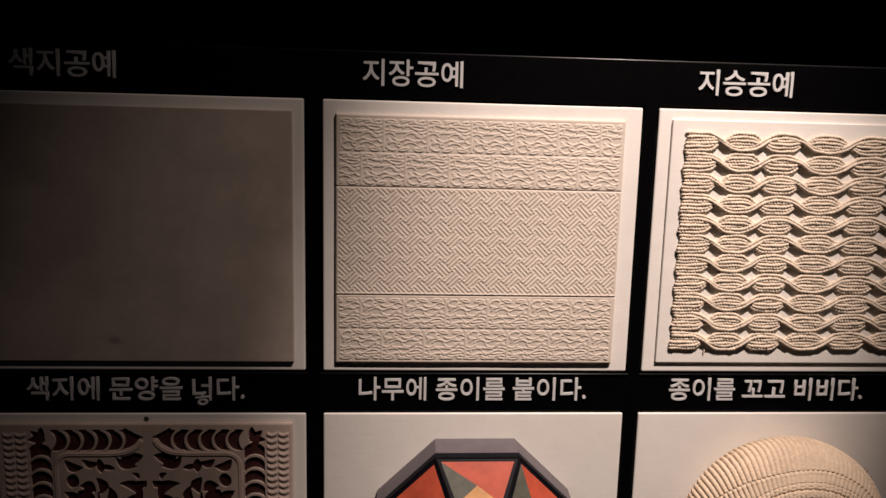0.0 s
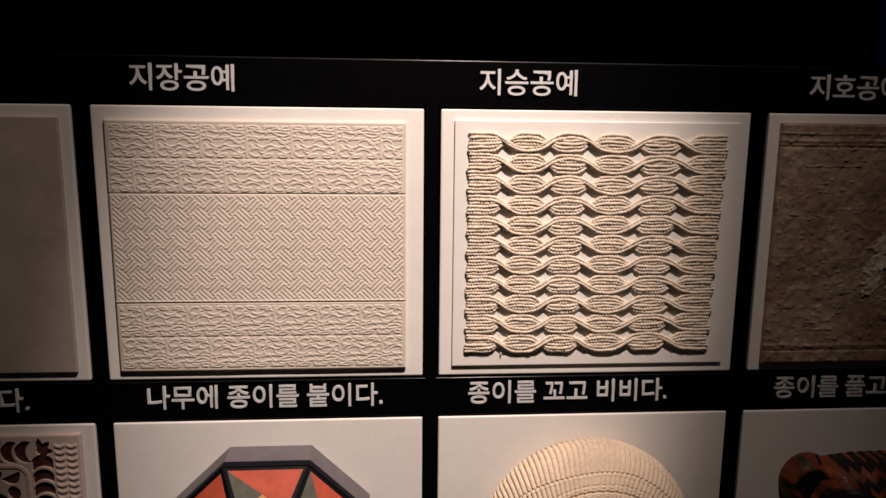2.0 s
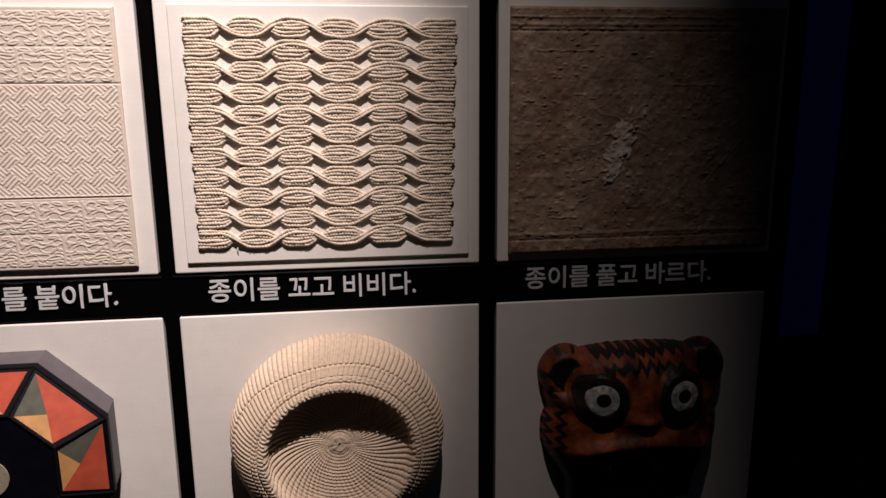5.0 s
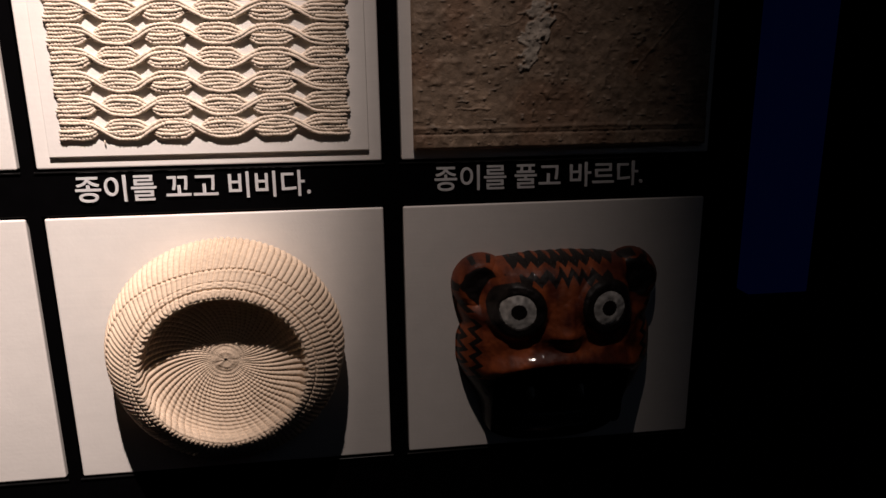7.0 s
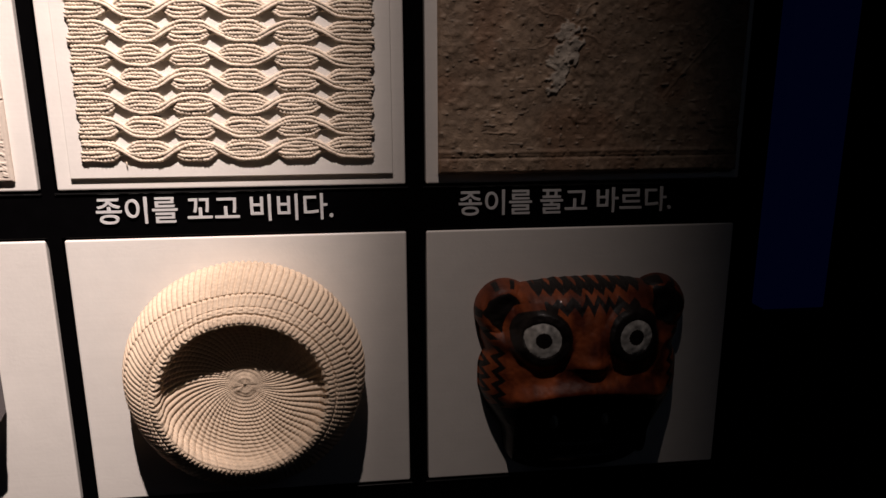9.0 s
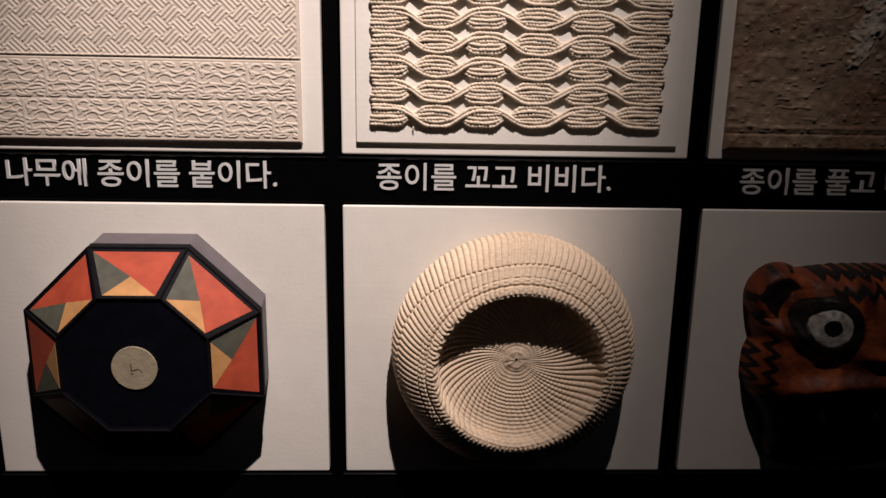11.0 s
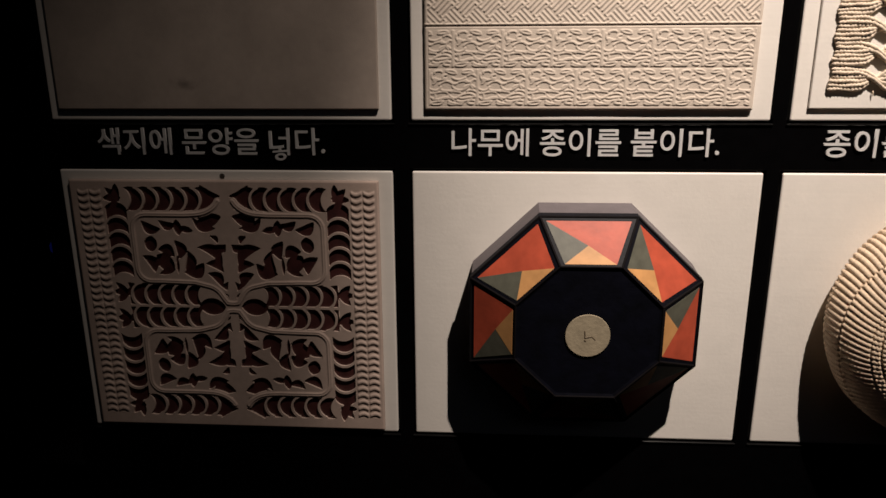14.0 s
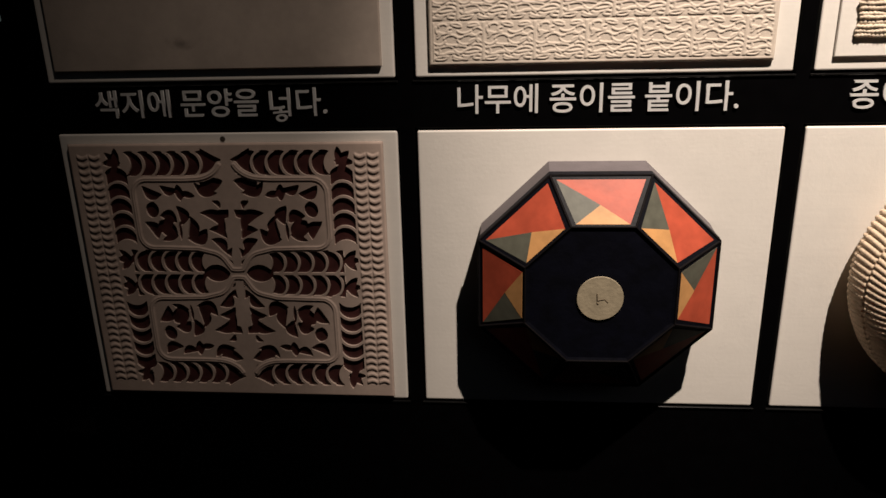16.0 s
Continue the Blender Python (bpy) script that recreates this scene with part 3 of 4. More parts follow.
def chip_mask(x, z):
    """Where the skin has come off and pale pulp shows: a ragged streak that runs down from a knot."""
    lean = x - 0.883 - 0.28 * (z - 1.315)
    d = np.hypot(lean / 0.0135, (z - 1.311) / 0.036) + 1.1 * (smooth_noise(x, z, 0.007, 15) - 0.5) + 0.5 * (smooth_noise(x, z, 0.003, 16) - 0.5)
    return 1 - step(0.75, 1.05, d)


def rough_tone(x, z, h):
    c = np.empty(x.shape + (3,))
    base = np.array((0.300, 0.212, 0.142))
    red = np.array((0.255, 0.158, 0.098))
    pale = np.array((0.62, 0.57, 0.48))
    m = step(0.4, 0.8, smooth_noise(x, z, 0.04, 17))[..., None]
    c = base * (1 - m) + red * m
    c = c * (0.84 + 0.32 * smooth_noise(x, z, 0.012, 18))[..., None]
    c = c * (1 - 0.35 * step(0.88, 0.98, smooth_noise(x, z, 0.0042, 62)))[..., None]
    fleck = 0.22 * step(0.84, 0.97, smooth_noise(x, 2.5 * z, 0.0060, 63))
    k = np.maximum(0.65 * chip_mask(x, z), fleck)[..., None]
    return c * (1 - k) + pale * k


p = exhibit_panel(3, 0, "cream panel with a rough brown pulp plate, dimly lit")
under(height_plate("plate", R_X0, R_X1, R_Z0, R_Z1, 0.001, 0.0009, rough_height, M_ROUGH, None, "rough brown pulp plate with a pale chipped streak", tone=rough_tone), p)

# ---- pierced plate, lower row of the first column ----
C_X0, C_X1, C_Z0, C_Z1 = -0.3605, -0.0335, 0.8365, 1.1192
C_CX, C_CZ = -0.1948, 0.9805


def disc(x, z, cx, cz, r):
    return r - np.hypot(x - cx, z - cz)


def leaf(x, z, cx, cz, ang, length, width):
    """A pointed leaf, two arcs wide, that lies along the angle."""
    c, s = math.cos(math.radians(ang)), math.sin(math.radians(ang))
    u, v = (x - cx) * c + (z - cz) * s, -(x - cx) * s + (z - cz) * c
    r = (length * length / 4 + width * width / 4) / width
    o = r - width / 2
    return np.minimum(disc(u, v, 0, o, r), disc(u, v, 0, -o, r))


def band_line(a, b):
    """Distance to the winding raised band of one quarter, in metres from the middle."""
    pts = [(0.0, 0.0042), (0.006, 0.0048)] + arc(0.028, 0.0, 0.020, 0.024, 150, 105, 5) + [(0.040, 0.0275), (0.075, 0.0285)]
    pts += arc(0.088, 0.043, 0.0140, 0.0145, 270, 360, 6) + arc(0.088, 0.087, 0.0140, 0.0150, 0, 90, 6) + [(0.045, 0.1020)] + arc(0.036, 0.124, 0.030, 0.0215, 262, 200, 7)
    best = np.full(a.shape, 9.0)
    for (ax, az), (bx, bz) in zip(pts, pts[1:]):
        dx, dz = bx - ax, bz - az
        t = np.clip(((a - ax) * dx + (b - az) * dz) / (dx * dx + dz * dz + 1e-12), 0, 1)
        best = np.minimum(best, (a - ax - t * dx) ** 2 + (b - az - t * dz) ** 2)
    return np.sqrt(best)


def pierced(x, z):
    a, b = np.abs(x - C_CX), np.abs(z - C_CZ)
    cut = np.full(x.shape, -1.0)
    add = lambda f: np.maximum(cut, f)
    # rows of overlapping rounds, parted by thin curved bars
    def rounds(places, r, clip, ahead):
        whole, bars = np.full(x.shape, -1.0), np.full(x.shape, 9.0)
        for n, (cx, cz) in enumerate(places):
            whole = np.maximum(whole, disc(a, b, cx, cz, r))
            if n:
                near = np.abs(disc(a, b, cx, cz, r)) - 0.0012
                bars = np.minimum(bars, np.where((a - cx) * ahead[0] + (b - cz) * ahead[1] < 0.0, near, 9.0))
        (px, pz), (lx, lz) = places[-2:]
        past = 0.0012 - disc(a, b, 2 * lx - px, 2 * lz - pz, r) - 0.0024
        return np.minimum(np.minimum(np.minimum(whole, bars), past), clip)

    cut = add(rounds([(0.025 + 0.0152 * k, 0.1180) for k in range(6)], 0.0138, np.minimum(b - 0.1055, 0.1195 - a), (1, 0.35)))
    cut = add(rounds([(0.038 + 0.0150 * k, 0.0125) for k in range(5, -1, -1)], 0.0140, np.minimum(np.minimum(b - 0.0012, a - 0.028), 0.1150 - a), (-1, 0.1)))
    cut = add(rounds([(0.1185, 0.038 + 0.0158 * k) for k in range(4, -1, -1)], 0.0140, np.minimum(a - 0.1065, 0.1300 - a), (-0.1, -1)))
    # corner sprays of short leaves and the eye in the middle
    for cx, cz, base in ((0.1165, 0.1195, 45), (0.1180, 0.0150, 0)):
        for da in (-48, 0, 48):
            ang = math.radians(base + da)
            cut = add(leaf(a, b, cx + 0.005 * math.cos(ang), cz + 0.005 * math.sin(ang), base + da, 0.021, 0.0085))
    cut = add(leaf(a, b, 0.0235, 0.0, 0, 0.030, 0.0200))
    # bent leaves: both tips, width and the side to which the leaf bows
    def bent(a0, b0, a1, b1, width, bow):
        length, ang = math.hypot(a1 - a0, b1 - b0), math.atan2(b1 - b0, a1 - a0)
        c, s = math.cos(ang), math.sin(ang)
        u, v = (a - (a0 + a1) / 2) * c + (b - (b0 + b1) / 2) * s, -(a - (a0 + a1) / 2) * s + (b - (b0 + b1) / 2) * c
        sag = 0.22 * length
        return leaf(u, v - bow * sag * (4 * u * u / length ** 2 - 0.8), 0, 0, 0, 1.05 * length, 1.3 * width)

    stem = ((0.0259, 0.1323, 0.0052, 0.1208, 0.0086, -1), (0.0218, 0.1134, 0.0062, 0.1145, 0.0074, -1), (0.0326, 0.1040, 0.0063, 0.0987, 0.0127, -1), (0.0371, 0.0983, 0.0134, 0.0867, 0.0078, -1), (0.0330, 0.0678, 0.0076, 0.0494, 0.0103, 1), (0.0190, 0.0794, 0.0115, 0.0714, 0.0049, 1), (0.0152, 0.0678, -0.0001, 0.0683, 0.0074, -1), (0.0258, 0.0494, 0.0073, 0.0399, 0.0082, 1), (0.0239, 0.0389, 0.0101, 0.0231, 0.0090, 1), (0.0106, 0.0216, 0.0010, 0.0273, 0.0078, -1), (0.0130, 0.0179, 0.0009, 0.0090, 0.0066, -1))
    blossom = ((0.0929, 0.0939, 0.0730, 0.0851, 0.0094, -1), (0.0737, 0.0945, 0.0556, 0.0907, 0.0078, -1), (0.0544, 0.0966, 0.0531, 0.0792, 0.0074, 0), (0.0539, 0.0876, 0.0372, 0.0846, 0.0062, 0), (0.0831, 0.0783, 0.0861, 0.0615, 0.0111, 0), (0.0769, 0.0645, 0.0595, 0.0573, 0.0098, 1), (0.0568, 0.0741, 0.0535, 0.0540, 0.0098, 1), (0.0934, 0.0573, 0.0819, 0.0389, 0.0098, 1), (0.0785, 0.0578, 0.0623, 0.0405, 0.0135, 0), (0.0572, 0.0567, 0.0576, 0.0363, 0.0033, 0), (0.0434, 0.0624, 0.0481, 0.0405, 0.0090, 1), (0.0500, 0.0368, 0.0280, 0.0477, 0.0111, -1), (0.0785, 0.0363, 0.0602, 0.0422, 0.0053, 0))
    for row in stem + blossom:
        cut = add(bent(*row))
    cut = np.minimum(cut, np.minimum(band_line(a, b) - 0.0038, 0.1305 - a))
    cut = np.minimum(cut, a - 0.0028 - 0.002 * np.sin(b * 90) ** 2)
    return -cut


def pierced_height(x, z):
    a, b = np.abs(x - C_CX), np.abs(z - C_CZ)
    h = np.full(x.shape, 0.0046)
    d = band_line(a, b)
    h += 0.0012 * (1 - step(0.0010, 0.0030, d)) - 0.0007 * (1 - step(0.0, 0.0010, d))
    for c in (0.1382, 0.1512):
        strip = (np.abs(a - c) < 0.0062) & (b < 0.130)
        bow = b + 0.0026 * np.cos((a - c) / 0.0062 * math.pi / 2)
        h += strip * 0.0012 * step(0.2, 0.9, 0.5 + 0.5 * np.sin(bow * 2 * math.pi / 0.0078)) * step(0, 0.0012, 0.0062 - np.abs(a - c))
    edge = np.minimum(np.minimum(x - C_X0, C_X1 - x), np.minimum(z - C_Z0, C_Z1 - z))
    h -= 0.0010 * (1 - step(0.0, 0.0016, edge))
    return h + 0.0002 * (smooth_noise(x, z, 0.02, 21) - 0.5)


p = exhibit_panel(0, 1, "cream panel with a pierced ornamental paper plate, dimly lit")
under(masked_plate("pierced_plate", C_X0, C_X1, C_Z0, C_Z1, -0.0005, 0.00075, pierced, pierced_height, M_PIERCED, "grey paper plate pierced with mirrored leaf ornament"), p)
under(part("lining", box(C_X0 + 0.02, C_X1 - 0.02, -0.0024, 0.001, C_Z0 + 0.006, C_Z1 - 0.006), M_MAROON, label="dark maroon paper behind the piercings"), p)
bm = bmesh.new()
bmesh.ops.create_circle(bm, cap_ends=True, radius=0.0028, segments=14, matrix=Matrix.Translation((-0.197, -0.0004, 1.1228)) @ Matrix.Rotation(radians(90), 4, "X"))
under(part("spot", bm, M_SPOT, label="small brown spot"), p)

# ---- octagonal box, lower row of the second column ----
p = exhibit_panel(1, 1, "plain cream panel behind an octagonal lidded box")
O_C, O_R, O_RI = Vector((0.1765, 0, 0.9815)), 0.1236, 0.0762
O_BACK, O_RIM, O_TOP = 0.0, -0.0345, -0.0650
octagon = thing("octagonal_box", (0.1775, 0.0, 0.862), "octagonal box with patchwork paper lid, standing out from a panel", "box")


def oct_point(k, r, y):
    a = radians(90 + 22.5 - 45 * k)
    return Vector((O_C.x + r * math.cos(a), y, O_C.z + 0.0095 * (1 + max(y, O_RIM) / -O_RIM) + 0.955 * r * math.sin(a)))


def ring_prism(rings, cap):
    """Octagonal shell through rings of (radius, y)."""
    bm = bmesh.new()
    loops = [[bm.verts.new(oct_point(k, r, y)) for k in range(8)] for r, y in rings]
    for a, b in zip(loops, loops[1:]):
        for k in range(8):
            bm.faces.new([a[k], b[k], b[(k + 1) % 8], a[(k + 1) % 8]])
    if cap:
        bm.faces.new(loops[-1])
    bmesh.ops.recalc_face_normals(bm, faces=bm.faces[:])
    return bm


under(part("side_wall", ring_prism([(O_R - 0.0025, O_BACK), (O_R - 0.0015, O_BACK - 0.002), (O_R - 0.0004, O_RIM + 0.007)], False), M_SIDE, label="mauve grey paper side"), octagon)
lid = part("lid", ring_prism([(O_R - 0.0004, O_RIM + 0.0075), (O_R + 0.0008, O_RIM + 0.0068), (O_R + 0.0010, O_RIM + 0.0006), (O_R, O_RIM), (O_RI + 0.001, O_TOP + 0.0004), (O_RI - 0.001, O_TOP), (O_RI - 0.004, O_TOP + 0.0008)], True), M_NAVY, label="blue-black lacquered lid")
under(lid, octagon)


def patch(corners, normal, lift, mat):
    bm = bmesh.new()
    low = [bm.verts.new(c - normal * 0.0005) for c in corners]
    top = [bm.verts.new(c + normal * lift) for c in corners]
    bm.faces.new(top)
    for i in range(len(corners)):
        j = (i + 1) % len(corners)
        bm.faces.new([low[i], low[j], top[j], top[i]])
    bmesh.ops.recalc_face_normals(bm, faces=bm.faces[:])
    return under(part("paper_patch", bm, mat), lid)


for k in range(8):
    a, b = oct_point(k, O_R, O_RIM), oct_point(k + 1, O_R, O_RIM)
    c, d = oct_point(k, O_RI, O_TOP), oct_point(k + 1, O_RI, O_TOP)
    normal = (b - a).cross(c - a).normalized()
    if normal.y > 0:
        normal = -normal
    at = lambda u, v: (a.lerp(b, u)).lerp(c.lerp(d, u), v)
    ol, orr, il, ir = at(0.045, 0.085), at(0.945, 0.085), at(0.085, 0.95), at(0.90, 0.95)
    mid = at(0.475, 0.58)
    patch([ol, mid, ir, orr], normal, 0.0004, M_RED)
    patch([ol, il, mid], normal, 0.0005, M_GREEN)
    patch([il, ir, mid], normal, 0.0006, M_TAN)
    # edging along the ridge between two facets
    ridge, axis = (a + c) / 2, (c - a)
    bm = bmesh.new()
    bmesh.ops.create_cone(bm, cap_ends=True, segments=8, radius1=0.0013, radius2=0.0012, depth=axis.length, matrix=Matrix.Translation(ridge) @ axis.to_track_quat("Z", "Y").to_matrix().to_4x4())
    under(part("edging", bm, M_STRIP), lid)
    for p0, p1, r in ((a, b, 0.0012), (c, d, 0.0010)):
        bm = bmesh.new()
        bmesh.ops.create_cone(bm, cap_ends=True, segments=8, radius1=r, radius2=r, depth=(p1 - p0).length, matrix=Matrix.Translation((p0 + p1) / 2) @ (p1 - p0).to_track_quat("Z", "Y").to_matrix().to_4x4())
        under(part("edging", bm, M_STRIP), lid)

bm = bmesh.new()
bmesh.ops.create_cone(bm, cap_ends=True, segments=48, radius1=0.0218, radius2=0.0215, depth=0.001, matrix=Matrix.Translation((0.1765, O_TOP - 0.0003, 0.9795)) @ Matrix.Rotation(radians(90), 4, "X"))
medal = under(part("medallion", bm, M_MEDAL, label="round tan paper medallion"), octagon)
bm = bmesh.new()
for (x, z), (x2, z2), r in (((-0.003, 0.005), (-0.0025, -0.002), 0.0007), ((-0.0025, -0.002), (0.004, -0.0005), 0.0005), ((0.004, -0.0005), (0.0075, -0.004), 0.0004), ((-0.003, -0.004), (-0.0015, -0.0055), 0.0006)):
    p0, p1 = Vector((0.1765 + x, O_TOP - 0.0008, 0.9795 + z)), Vector((0.1765 + x2, O_TOP - 0.0008, 0.9795 + z2))
    bmesh.ops.create_cone(bm, cap_ends=True, segments=6, radius1=r, radius2=r, depth=(p1 - p0).length, matrix=Matrix.Translation((p0 + p1) / 2) @ (p1 - p0).to_track_quat("Z", "Y").to_matrix().to_4x4())
under(part("crease", bm, M_CREASE), medal)

# ---- woven basket, lower row of the third column ----
p = exhibit_panel(2, 1, "plain cream panel behind a round woven basket, brightly lit")
B_X, B_Z = 0.5435, 0.9880


def basket_profile():
    """Radius and depth from the back of the outer wall, over the rim, down the inside to the hub, evenly spaced."""
    pts = np.array([(0.098, 0.0), (0.1155, -0.006), (0.1235, -0.020), (0.1210, -0.035), (0.1135, -0.048), (0.1025, -0.0575), (0.0920, -0.0640), (0.0850, -0.0672), (0.0815, -0.0655), (0.0800, -0.0605),
                    (0.0785, -0.0550), (0.0720, -0.0508), (0.062, -0.0475), (0.040, -0.0440), (0.014, -0.0425), (0.0015, -0.0440)])
    for _ in range(3):
        q = [pts[:1]]
        q.append(np.stack([0.75 * pts[:-1] + 0.25 * pts[1:], 0.25 * pts[:-1] + 0.75 * pts[1:]], 1).reshape(-1, 2))
        q.append(pts[-1:])
        pts = np.concatenate(q)
    s = np.concatenate([[0], np.cumsum(np.hypot(*np.diff(pts, axis=0).T))])
    n = 400
    e = np.linspace(0, s[-1], n)
    return e, np.interp(e, s, pts[:, 0]), np.interp(e, s, pts[:, 1])


def basket():
    e, r, y = basket_profile()
    m = 1160
    th = np.linspace(0, 2 * np.pi, m, endpoint=False)
    dr, dy = np.gradient(r, e), np.gradient(y, e)
    nr, ny = -dy, dr
    turn = np.argmin(y)
    outer = np.arange(len(e)) < turn
    E, T = np.meshgrid(e, th, indexing="ij")
    O = np.repeat(outer[:, None], m, 1)
    twist = np.where(O, 0.06 * np.sin(E * 40), 0.55 * (E - e[turn]) / (e[-1] - e[turn]) ** 1.0)
    spokes = np.where(O, 116, 64)
    seams = [0.046 + 0.014 * np.sin(T + 2.0) + 0.003 * np.sin(3 * T), 0.058 + 0.014 * np.sin(T + 0.3) + 0.002 * np.sin(4 * T), 0.080 + 0.003 * np.sin(T - 0.5)]
    ph = spokes * (T + twist) / (2 * np.pi) + 0.5 * (E > seams[1])
    rib = np.abs(np.sin(np.pi * ph))
    cell = np.floor(ph)
    weft = np.where(O, np.sin(2 * np.pi * E / 0.0030 + np.pi * (cell % 2)), np.sin(2 * np.pi * E / 0.0040 + 0.3 * (cell % 2) + 2.5 * smooth_noise(T * 3, E * 30, 1.0, 33)))
    amp = np.where(O, 0.0036, 0.0006 + 0.0020 * np.abs(np.cos(T))) * np.clip((r - 0.010) / 0.045, 0.0, 1)[:, None]
    h = amp * (rib ** np.where(O, 0.5, 0.75) - 0.6) + np.where(O, 0.00016 * rib, 0.00066 * (0.6 + 0.4 * rib) * (0.15 + 0.85 * np.abs(np.sin(T)) ** 1.5) * np.clip((e[-1] - E) / 0.035, 0, 1)) * weft
    # rows of twining that run round the wall and along the rim
    for s in seams:
        line = np.abs(E - s)
        h -= 0.0015 * (1 - step(0.0002, 0.0010, line))
        h += 0.0005 * (1 - step(0.0, 0.0016, np.abs(E - s - 0.0022)))
    rim = np.exp(-((E - e[turn]) / 0.0045) ** 2)
    h += rim * 0.0005 * np.sin(2 * np.pi * (96 * T / (2 * np.pi) + (E - e[turn]) / 0.010))
    lip = np.exp(-((E - e[turn] + 0.009) / 0.012) ** 2)
    h = h * (1 - 0.55 * lip) + lip * 0.0007 * np.abs(np.sin(np.pi * E / 0.0036 + 0.5 * np.pi * (cell % 2))) ** 0.6
    h -= 0.0020 * (1 - step(0.0003, 0.0016, np.abs(E - e[turn] + 0.0085)))
    h += 0.0008 * (smooth_noise(T * 4, E * 60, 1.0, 31) - 0.5)
    h += 0.0011 * np.exp(-((r[:, None] - 0.0085) / 0.0035) ** 2) * (~O) * (0.8 + 0.2 * np.sin(7 * T))
    R = r[:, None] + h * nr[:, None]
    Y = y[:, None] + h * ny[:, None]
    sag = 1 + 0.012 * np.sin(2 * T + 0.6) + 0.006 * np.sin(3 * T)
    X = B_X + R * sag * np.cos(T) - 0.06 * Y
    inward = np.clip((E - e[turn]) / (e[-1] - e[turn]), 0, 1)
    front = 1 - step(-0.066, -0.035, Y)
    Z = B_Z + R * sag * np.sin(T) * (1 - 0.045 * front) + 0.16 * Y - 0.0010 * front * (1 - inward)
    v = np.stack([X, Y, Z], -1).reshape(-1, 3)
    idx = np.arange(len(e) * m).reshape(len(e), m)
    nxt = np.roll(idx, -1, 1)
    return v, np.stack([idx[:-1], nxt[:-1], nxt[1:], idx[1:]], -1), turn


woven = thing("woven_basket", (B_X, 0.0, B_Z - 0.12), "round basket woven of cream paper cord, mouth facing out", "basket")
v, f, turn = basket()
for name, lo, hi in (("outer_wall", 0, turn - 6), ("rim", turn - 6, turn + 8), ("inner_bowl", turn + 8, len(f))):
    q = f[lo:hi].reshape(-1, 4)
    used, inv = np.unique(q, return_inverse=True)
    under(mesh_part(name, v[used], inv.reshape(-1, 4), M_BASKET), woven)
# loose cord ends
rng = np.random.RandomState(9)
for ang, ln in ((38, 0.012), (41, 0.009), (35, 0.007), (216, 0.008)):
    a = radians(ang)
    p0 = np.array((B_X + 0.121 * math.cos(a), -0.028, B_Z + 0.121 * math.sin(a)))
    t = np.linspace(0, 1, 8)[:, None]
    path = p0 + t * np.array((ln * math.cos(a + 0.9), -0.004, ln * math.sin(a + 0.9))) + 0.001 * np.sin(3 * t) * rng.uniform(-1, 1, 3)
    vv, ff = cord_mesh(path[:, 0], path[:, 1], path[:, 2], 0.0006, 0.0, 0.0, 6)
    under(mesh_part("cord_end", vv, ff, M_BASKET), woven)

# ---- painted beast head, lower row of the fourth column ----
p = exhibit_panel(3, 1, "plain cream panel behind a painted head, fading into the dark")
H_X = 0.9125


def head_r(x, z):
    X = np.abs(x - H_X)
    w = 0.086 + 0.029 * step(0.885, 0.955, z) - 0.006 * np.exp(-((z - 0.995) / 0.012) ** 2)
    return ((X / w) ** 3.2 + (np.abs(z - 0.9555) / (0.1185 - 0.006 * (X / 0.1) ** 2)) ** 9) ** (1 / 3.2)


def ear_r(x, z):
    return np.hypot((np.abs(x - H_X) - 0.0875) / 0.0335, (z - 1.0390) / 0.0350)


def head_field(x, z):
    jag = 0.035 * (np.abs((x / 0.0125) % 1.0 - 0.5) + 0.6 * smooth_noise(x, z, 0.008, 48)) * step(1.046, 1.066, z)
    return np.maximum(1 - head_r(x, z) - jag + 0.012, 1 - ear_r(x, z)) * 0.06


def eye_d(x, z):
    return np.hypot(np.abs(x - H_X + 0.0055) - 0.0500, z - 1.0205)


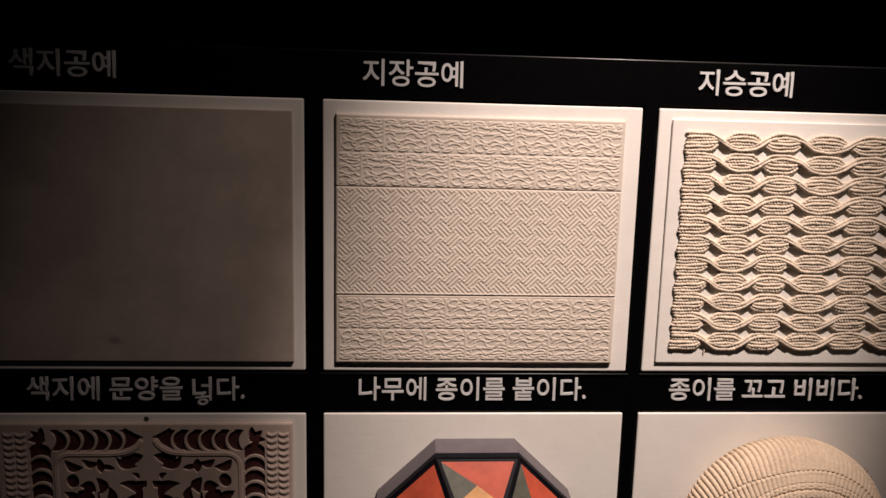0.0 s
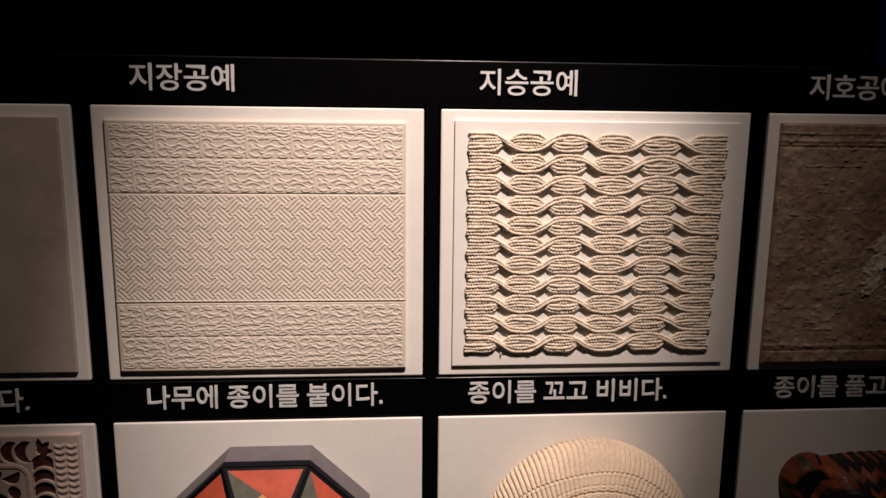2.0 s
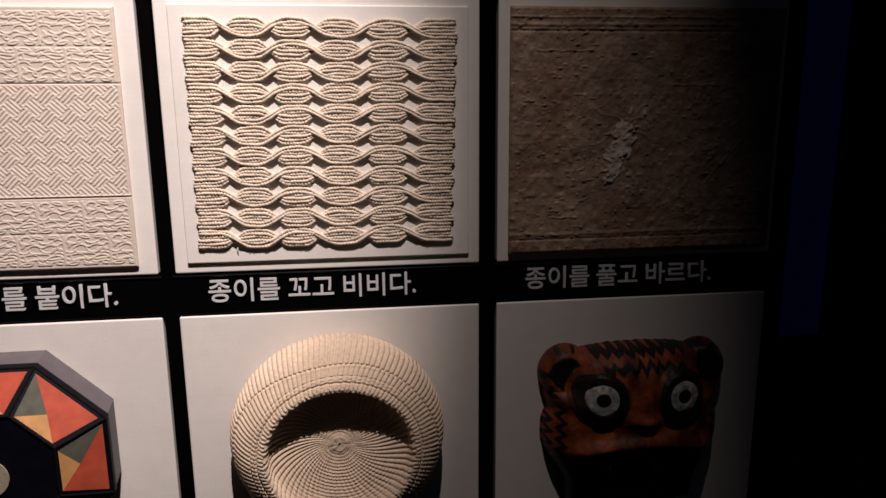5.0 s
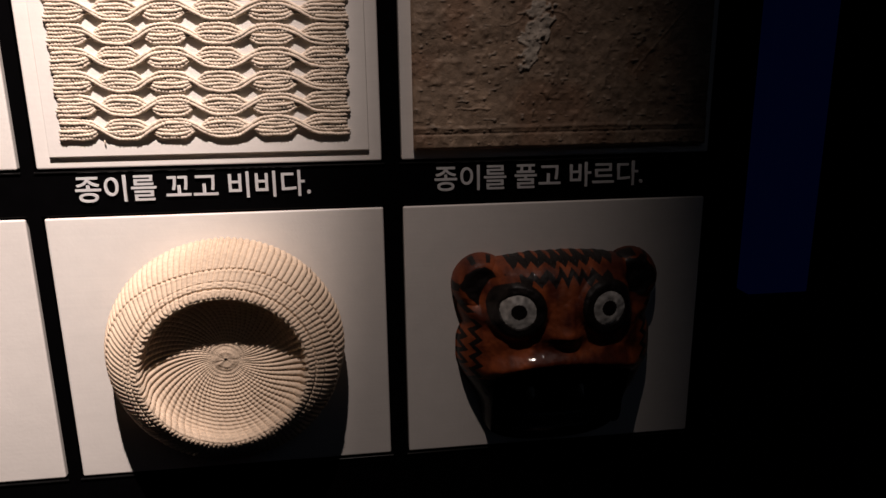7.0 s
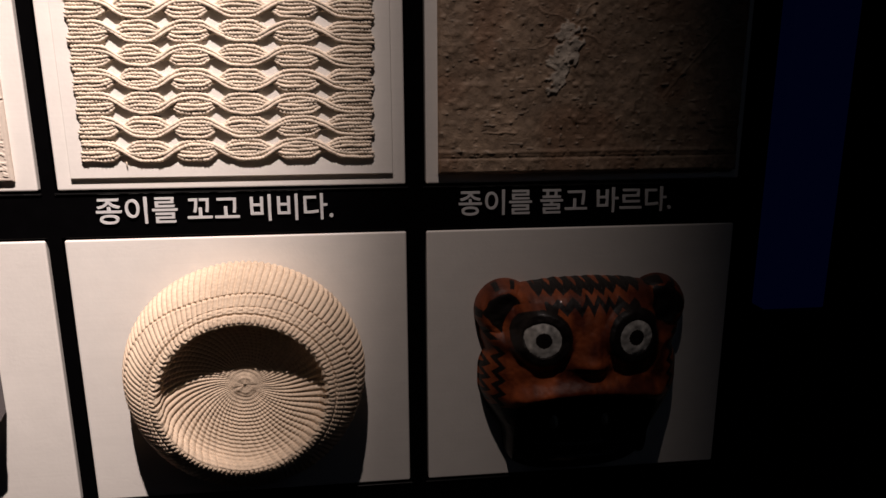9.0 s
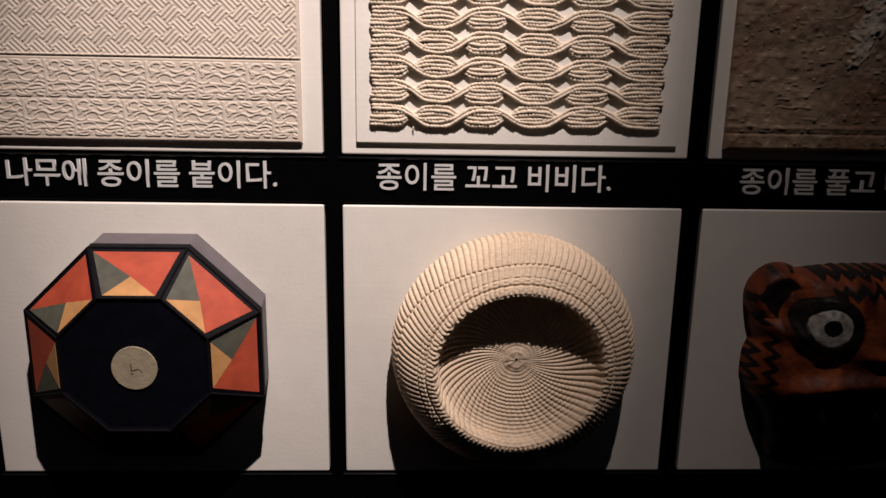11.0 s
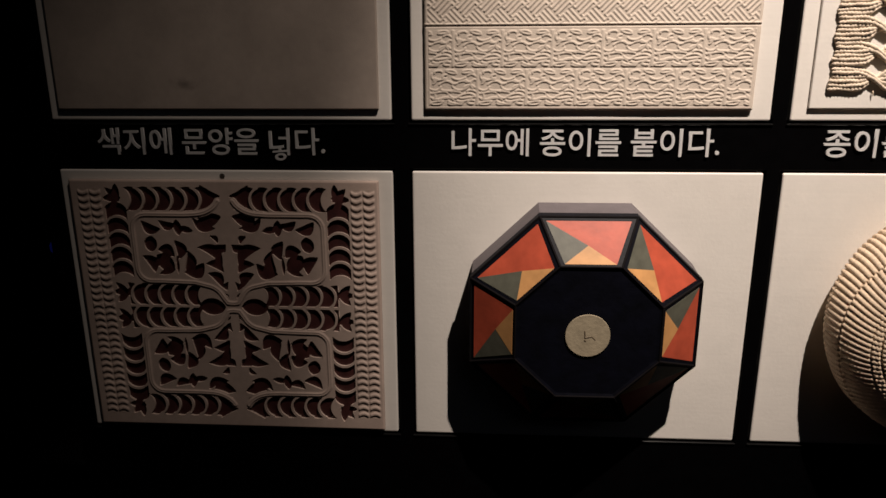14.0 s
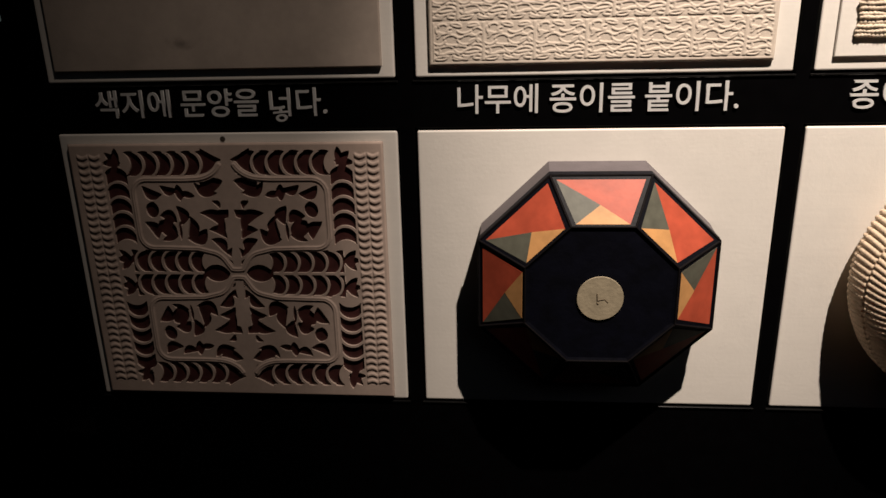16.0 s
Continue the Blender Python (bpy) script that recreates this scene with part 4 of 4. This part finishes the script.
def head_height(x, z):
    X = np.abs(x - H_X)
    h = 0.056 * np.sqrt(np.clip(1 - np.clip(head_r(x, z), 0, 1) ** 2.5, 0, 1))
    er = ear_r(x, z)
    ear = 0.034 * np.sqrt(np.clip(1 - er ** 2, 0, 1)) - 0.010 * (1 - step(0.25, 0.8, er))
    h = np.maximum(h * (1 - 0.45 * (1 - step(0.35, 1.0, er)) * step(0.060, 0.085, X)), ear)
    e = eye_d(x, z)
    h += 0.009 * (1 - step(0.026, 0.037, e)) - 0.0012 * (1 - step(0.0185, 0.0205, e)) + 0.0012 * np.sqrt(np.clip(1 - (e / 0.0185) ** 2, 0, 1))
    h += 0.010 * np.exp(-(X / 0.018) ** 2) * np.exp(-((z - 1.000) / 0.03) ** 2)
    h += 0.008 * np.exp(-((x - H_X + 0.005) / 0.020) ** 2) * np.exp(-((z - 0.991) / 0.010) ** 2)
    lip = 0.954 - 0.012 * (X / 0.08) ** 2
    h += 0.012 * np.exp(-((z - lip - 0.008) / 0.010) ** 2) * (1 - step(0.07, 0.1, X))
    mouth = 1 - step(lip - 0.006, lip, z)
    mouth = mouth * (0.55 + 0.45 * step(0.862, 0.880, z)) * (1 - step(0.070, 0.078, X))
    h = h - mouth * 0.038
    # two small bumps that carry the lower lip's glints
    lip_glint = np.hypot(X - 0.030, (z - 0.905) / 1.8)
    h += 0.014 * np.clip(1 - lip_glint / 0.006, 0, 1)
    h += 0.0016 * (smooth_noise(x, z, 0.012, 41) - 0.5) + 0.0006 * (smooth_noise(x, z, 0.004, 42) - 0.5)
    h += 0.004 * (1 - step(0.0, 0.003, np.abs(z - 1.0735 - 0.004 * np.sin(x * 900)))) * (X < 0.05)
    return np.maximum(h, 0.001)


def head_tone(x, z, h):
    X = np.abs(x - H_X)
    warm = np.array((0.235, 0.056, 0.017))
    deep = np.array((0.080, 0.017, 0.007))
    m = smooth_noise(x, z, 0.016, 43)[..., None]
    m = np.clip(2.2 * m - 0.60 + 0.45 * (smooth_noise(x * 2.5, z, 0.009, 49)[..., None] - 0.5), 0, 1)
    c = warm * m + deep * (1 - m)
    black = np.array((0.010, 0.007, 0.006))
    jit = 0.006 * (smooth_noise(x, z, 0.02, 45) - 0.5)
    tri = np.abs(((x + jit) / 0.0135) % 1.0 - 0.5) * 2 + 0.5 * (smooth_noise(x, z, 0.013, 46) - 0.5)
    tri2 = np.abs((z / 0.0150) % 1.0 - 0.5) * 2
    dark = ((np.abs(z - 1.0665 - 0.006 * tri) < 0.0042) & (X < 0.062)) | ((np.abs(z - 1.0490 - 0.011 * tri * (1 - X / 0.09)) < 0.0046) & (X < 0.052))
    dark |= (np.abs(X - 0.094 - 0.008 * tri2) < 0.0034) & (z < 1.005) & (z > 0.925)
    dark |= (np.abs(X - 0.108 - 0.008 * tri2) < 0.0030) & (z < 0.995) & (z > 0.915)
    er = ear_r(x, z)
    dark |= (np.hypot((X - 0.0915) / 0.0200, (z - 1.0440) / 0.0215) < 1 + 0.4 * (smooth_noise(x, z, 0.01, 50) - 0.5)) & (eye_d(x, z) > 0.037)
    dark |= (er < 0.99) & (er > 0.80) & (np.sin(np.arctan2(z - 1.048, X - 0.09) * 6 + 4 * smooth_noise(x, z, 0.02, 47)) > 0.55) & (eye_d(x, z) > 0.037)
    dark |= np.hypot((x - H_X + 0.005) / 0.018, (z - 0.986) / 0.005) < 1
    # below the lip: black mouth, and the lip's shadow painted over the jaw
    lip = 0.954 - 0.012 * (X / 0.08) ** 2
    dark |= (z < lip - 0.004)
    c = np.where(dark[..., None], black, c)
    e = eye_d(x, z)
    c = np.where((e < 0.031)[..., None], black, c)
    white = np.array((0.58, 0.56, 0.52)) * (0.45 + 0.75 * smooth_noise(x, z, 0.004, 44))[..., None]
    c = np.where((e < 0.0185)[..., None], white, c)
    c = np.where((e < 0.0085)[..., None], black, c)
    # the lower lip's glints, put into the colour as two pale spots
    lip_glint = np.hypot(X - 0.030, (z - 0.905) / 1.8) < 0.005
    return np.where(lip_glint[..., None], np.array((0.5, 0.47, 0.4)), c)


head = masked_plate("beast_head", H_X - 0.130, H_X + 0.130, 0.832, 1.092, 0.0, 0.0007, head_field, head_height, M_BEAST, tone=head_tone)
tagged(head, "painted orange and black papier-mache beast head on a panel", "mask")
